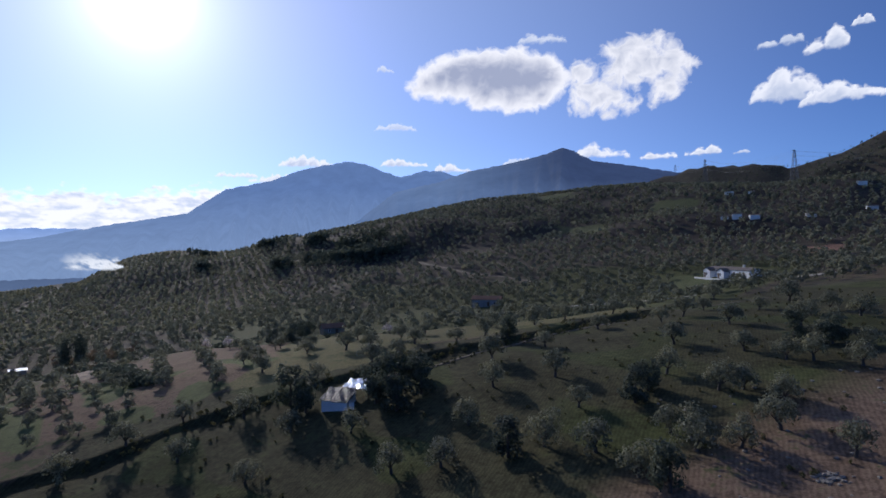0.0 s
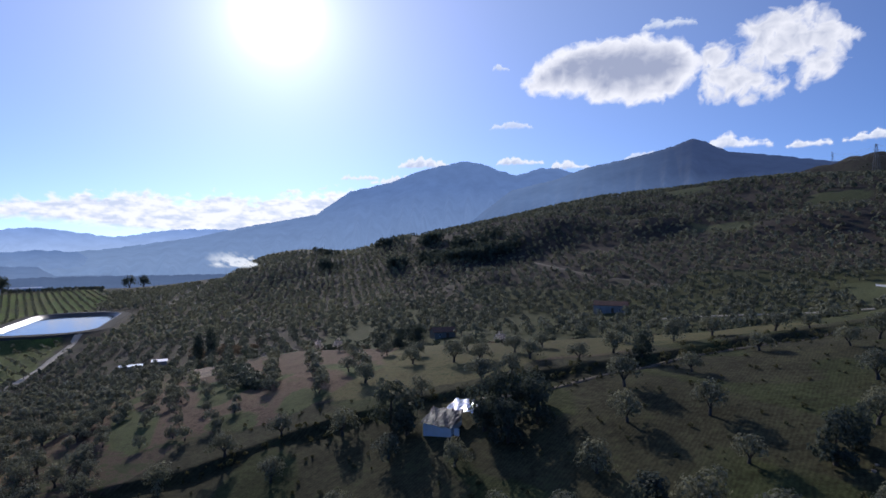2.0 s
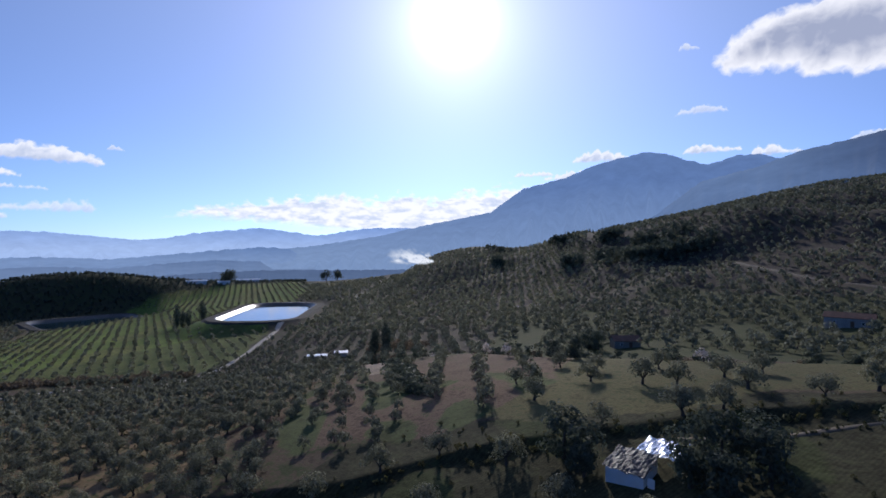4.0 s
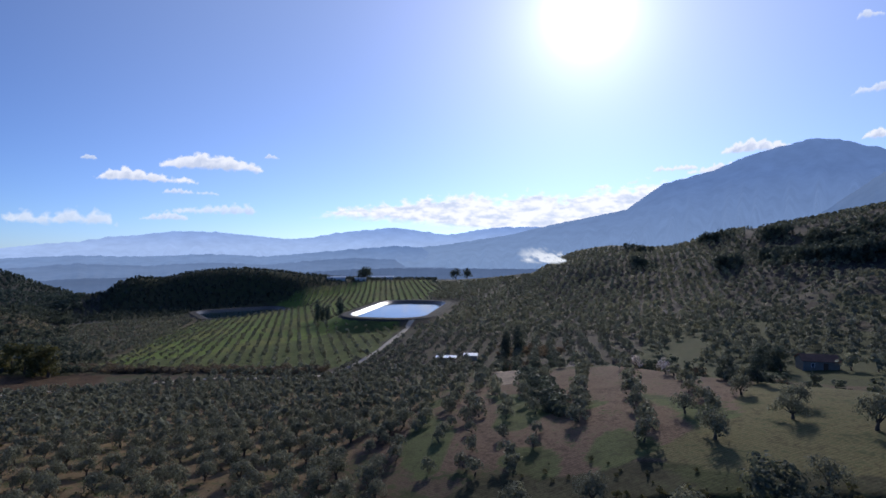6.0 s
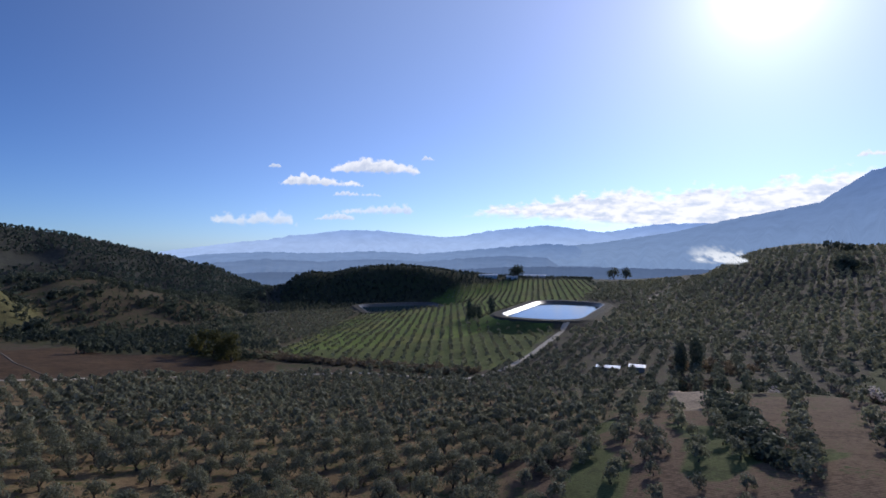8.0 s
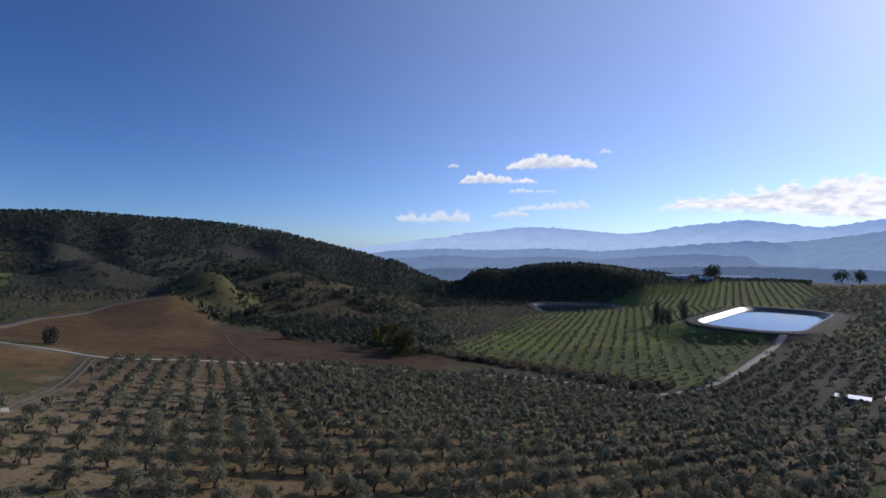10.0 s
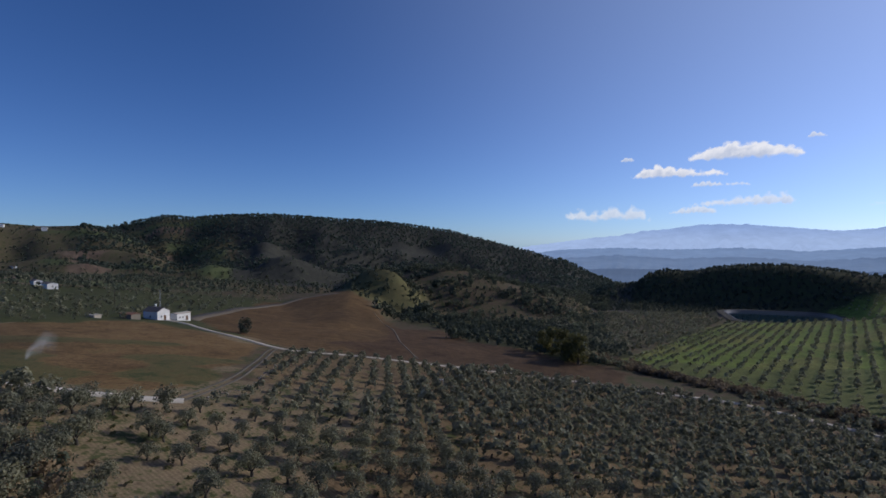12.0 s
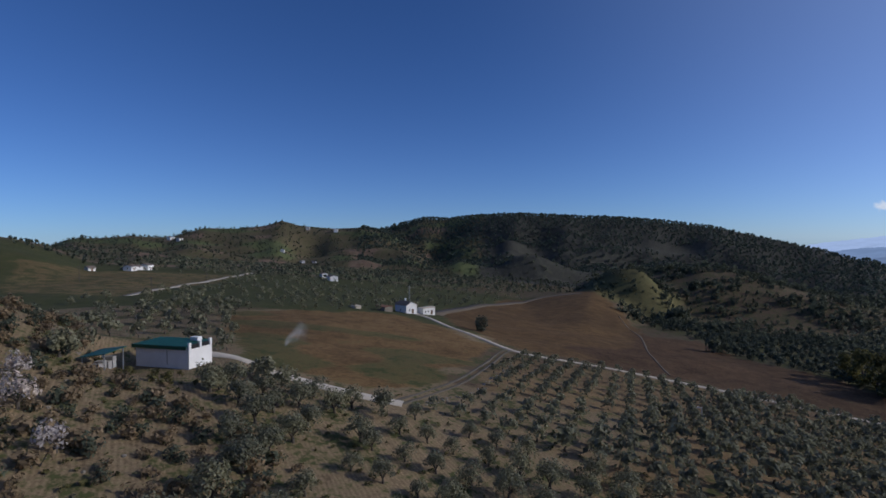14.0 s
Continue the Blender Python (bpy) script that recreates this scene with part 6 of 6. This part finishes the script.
# ---- pylons, posts and wires ----
def pylon(x, y, tall, heading):
    root = thing("pylon", (x, y, height(x, y) - 1), "grey steel lattice electricity pylon on the ridge", "pylon", "electricity pylons", heading)
    b = tall * 0.09
    for sx, sy in ((1, 1), (1, -1), (-1, 1), (-1, -1)):
        part("leg", beam(bmesh.new(), (sx * b, sy * b, 0), (sx * 0.5, sy * 0.5, tall), 0.24), STEEL, root)
    bm = bmesh.new()
    n = 8
    for i in range(n):
        w0, w1 = b + (0.5 - b) * i / n, b + (0.5 - b) * (i + 1) / n
        z0, z1 = tall * i / n, tall * (i + 1) / n
        for sy in (-1, 1):
            beam(bm, (-w0, sy * w0, z0), (w1, sy * w1, z1), 0.11)
            beam(bm, (w0, sy * w0, z0), (-w1, sy * w1, z1), 0.11)
            beam(bm, (sy * w0, -w0, z0), (sy * w1, w1, z1), 0.11)
    part("bracing", bm, STEEL, root)
    for k, z in enumerate((0.72, 0.85, 0.97)):
        bm = bmesh.new()
        reach = (4.2, 4.8, 3.4)[k]
        beam(bm, (-reach, 0, tall * z), (reach, 0, tall * z), 0.2)
        beam(bm, (-reach, 0, tall * z), (0, 0, tall * z + 1.6), 0.12)
        beam(bm, (reach, 0, tall * z), (0, 0, tall * z + 1.6), 0.12)
        part("cross_arm", bm, STEEL, root)
    return Vector((x, y, height(x, y) - 1)), tall


towers = [pylon(300, 462, 31, 35), pylon(309, 640, 40, 35), pylon(622, 1456, 38, 25)]
for (a, ta), (b, tb) in [((Vector((420, 330, height(420, 330))), 32), towers[0]), (towers[0], towers[1]), (towers[1], towers[2])]:
    for k, z in enumerate((0.72, 0.85, 0.97)):
        for side in (-1, 1):
            bm = bmesh.new()
            reach = (4.2, 4.8, 3.4)[k] * side
            off = Vector((reach * 0.82, reach * 0.57, 0))
            pts = []
            for i in range(15):
                t = i / 14
                q = a.lerp(b, t) + off
                pts.append((q.x, q.y, a.z + ta * z + (b.z + tb * z - a.z - ta * z) * t - 7 * 4 * t * (1 - t)))
            for u, v in zip(pts, pts[1:]):
                beam(bm, u, v, 0.07)
            ob = new("power_line", mesh_from(bm, "power_line"))
            ob.data.materials.append(STEEL)
            tagged(ob, "thin grey power line strung between pylons", "power line", "power lines")


def marker():
    """White frame-like post in the grove."""
    x, y = -203.0, 32.0
    root = thing("white_post", (x, y, height(x, y)), "white angled post standing in the olive grove", "post")
    part("upright", box(bmesh.new(), -0.12, 0.12, -0.12, 0.12, -0.5, 3.2, 0.02), WHITEWASH, root)
    part("arm", box(bmesh.new(), -0.1, 0.1, -1.5, -0.12, 2.9, 3.15, 0.02), WHITEWASH, root)


marker()
for x, y in ((-187, -242), (-183, -167), (-250, -236), (-300, -150), (-380, 285), (-330, 262)):
    root = thing("utility_pole", (x, y, height(x, y)), "slim wooden utility pole at the field's edge", "utility pole", "utility poles")
    part("pole", beam(bmesh.new(), (0, 0, -0.5), (0, 0, 8), 0.2), BARK, root)
    part("crossbar", beam(bmesh.new(), (-0.9, 0, 7.6), (0.9, 0, 7.6), 0.14), BARK, root)

# pale stones along the drive and loose rocks on the bank
rnd = random.Random(11)


def rock(seed):
    r = random.Random(seed)
    bm = bmesh.new()
    bmesh.ops.create_icosphere(bm, subdivisions=1, radius=1.0)
    for v in bm.verts:
        v.co = Vector((v.co.x * 1.2, v.co.y, v.co.z * 0.7)) * r.uniform(0.75, 1.2)
    return mesh_from(bm, "rock")


rocks = [rock(s) for s in range(4)]
for me in rocks:
    me.materials.append(STONE)
spots = [(rnd.uniform(-112, -80), rnd.uniform(-50, 0)) for _ in range(60)] + [(rnd.uniform(30, 70), rnd.uniform(60, 80)) for _ in range(40)] + [(-141 - 1.1 * k + rnd.uniform(-0.6, 0.6), -3.0 + rnd.uniform(-0.8, 0.8) - max(0, k - 20) * 0.35) for k in range(60)]
spots += [(39.5 + rnd.gauss(0, 0.9), 55.4 + rnd.gauss(0, 0.7)) for _ in range(45)] + [(rnd.uniform(26, 48), rnd.uniform(52, 68)) for _ in range(30)]
for x, y in spots:
    ob = new("rock", rnd.choice(rocks))
    sc = rnd.uniform(0.12, 0.34)
    ob.matrix_world = pose(x, y, height(x, y) + sc * 0.15, 0, 0, rnd.uniform(0, 360)) @ Matrix.Scale(sc, 4)
    tagged(ob, "pale weathered field stone lying on bare soil", "rock", "loose field stones")


# ---- smoke of two field fires ----
def smoke(at, wide, high, lean, seed, thick, label, puff=1.0, vapour=None, rise=0.34):
    """A thin drifting plume, densest at its foot."""
    nx, ny = 60, 40
    u, v = np.meshgrid(np.linspace(0, 1, nx), np.linspace(0, 1, ny), indexing="ij")
    centre = 0.10 + rise * (1 - np.exp(-2.0 * u))
    half = 0.13 + (0.22 if rise < 0.5 else 0.34) * u
    flat = np.array([[noise.fractal(Vector((a * 7 - b * 3, b * 5, seed)), 0.7, 2.2, 6) for b in v[0]] for a in u[:, 0]])
    field = np.exp(-((v - centre + 0.22 * puff * flat) / half) ** 2) * (1 - u) ** 0.8 * np.clip(u * 20, 0, 1)
    edge = np.clip((0.5 - np.abs(v - 0.5)) * 6, 0, 1) * np.clip((1 - u) * 5, 0, 1)
    depth = np.clip(field * (thick + 0.75 * puff * flat), 0, 1) * edge
    me = np_mesh("smoke", np.stack([u * wide * lean, 4 * np.sin(u * 5), v * high - 0.5], -1).reshape(-1, 3), np.array([[i * ny + j, (i + 1) * ny + j, (i + 1) * ny + j + 1, i * ny + j + 1] for i in range(nx - 1) for j in range(ny - 1)]), [vapour or SMOKE])
    me.attributes.new("depth", "FLOAT", "POINT").data.foreach_set("value", depth.astype(np.float32).ravel())
    me.attributes.new("shade", "FLOAT", "POINT").data.foreach_set("value", depth.astype(np.float32).ravel())
    ob = new("smoke", me)
    az = math.degrees(math.atan2(-(at[0] - OX), at[1] - OY))
    ob.matrix_world = pose(at[0], at[1], height(*at), 0, 0, az)
    tagged(ob, label, "smoke", "field fire smoke", "stuff")


# the smoke glows by emission in place of scattered sunlight
SMOKE = vapour_material("wood_smoke", (0.62, 0.68, 0.76), (0.88, 0.9, 0.93), 0.2, 0.25, (0.08, 0.6, 0.9))
smoke((-333, 546), 60, 29, -1, 2.0, 1.25, "white smoke drifting from a field fire by the trees")
THIN_SMOKE = vapour_material("thin_smoke", (0.50, 0.58, 0.72), (0.72, 0.77, 0.86), 0.3, 0.12, (0.05, 0.95, 0.28))
smoke((-149, -45), 7, 6.5, 1, 7.0, 0.7, "thin blue-white smoke from a small fire on the field", 0.35, THIN_SMOKE, 0.8)
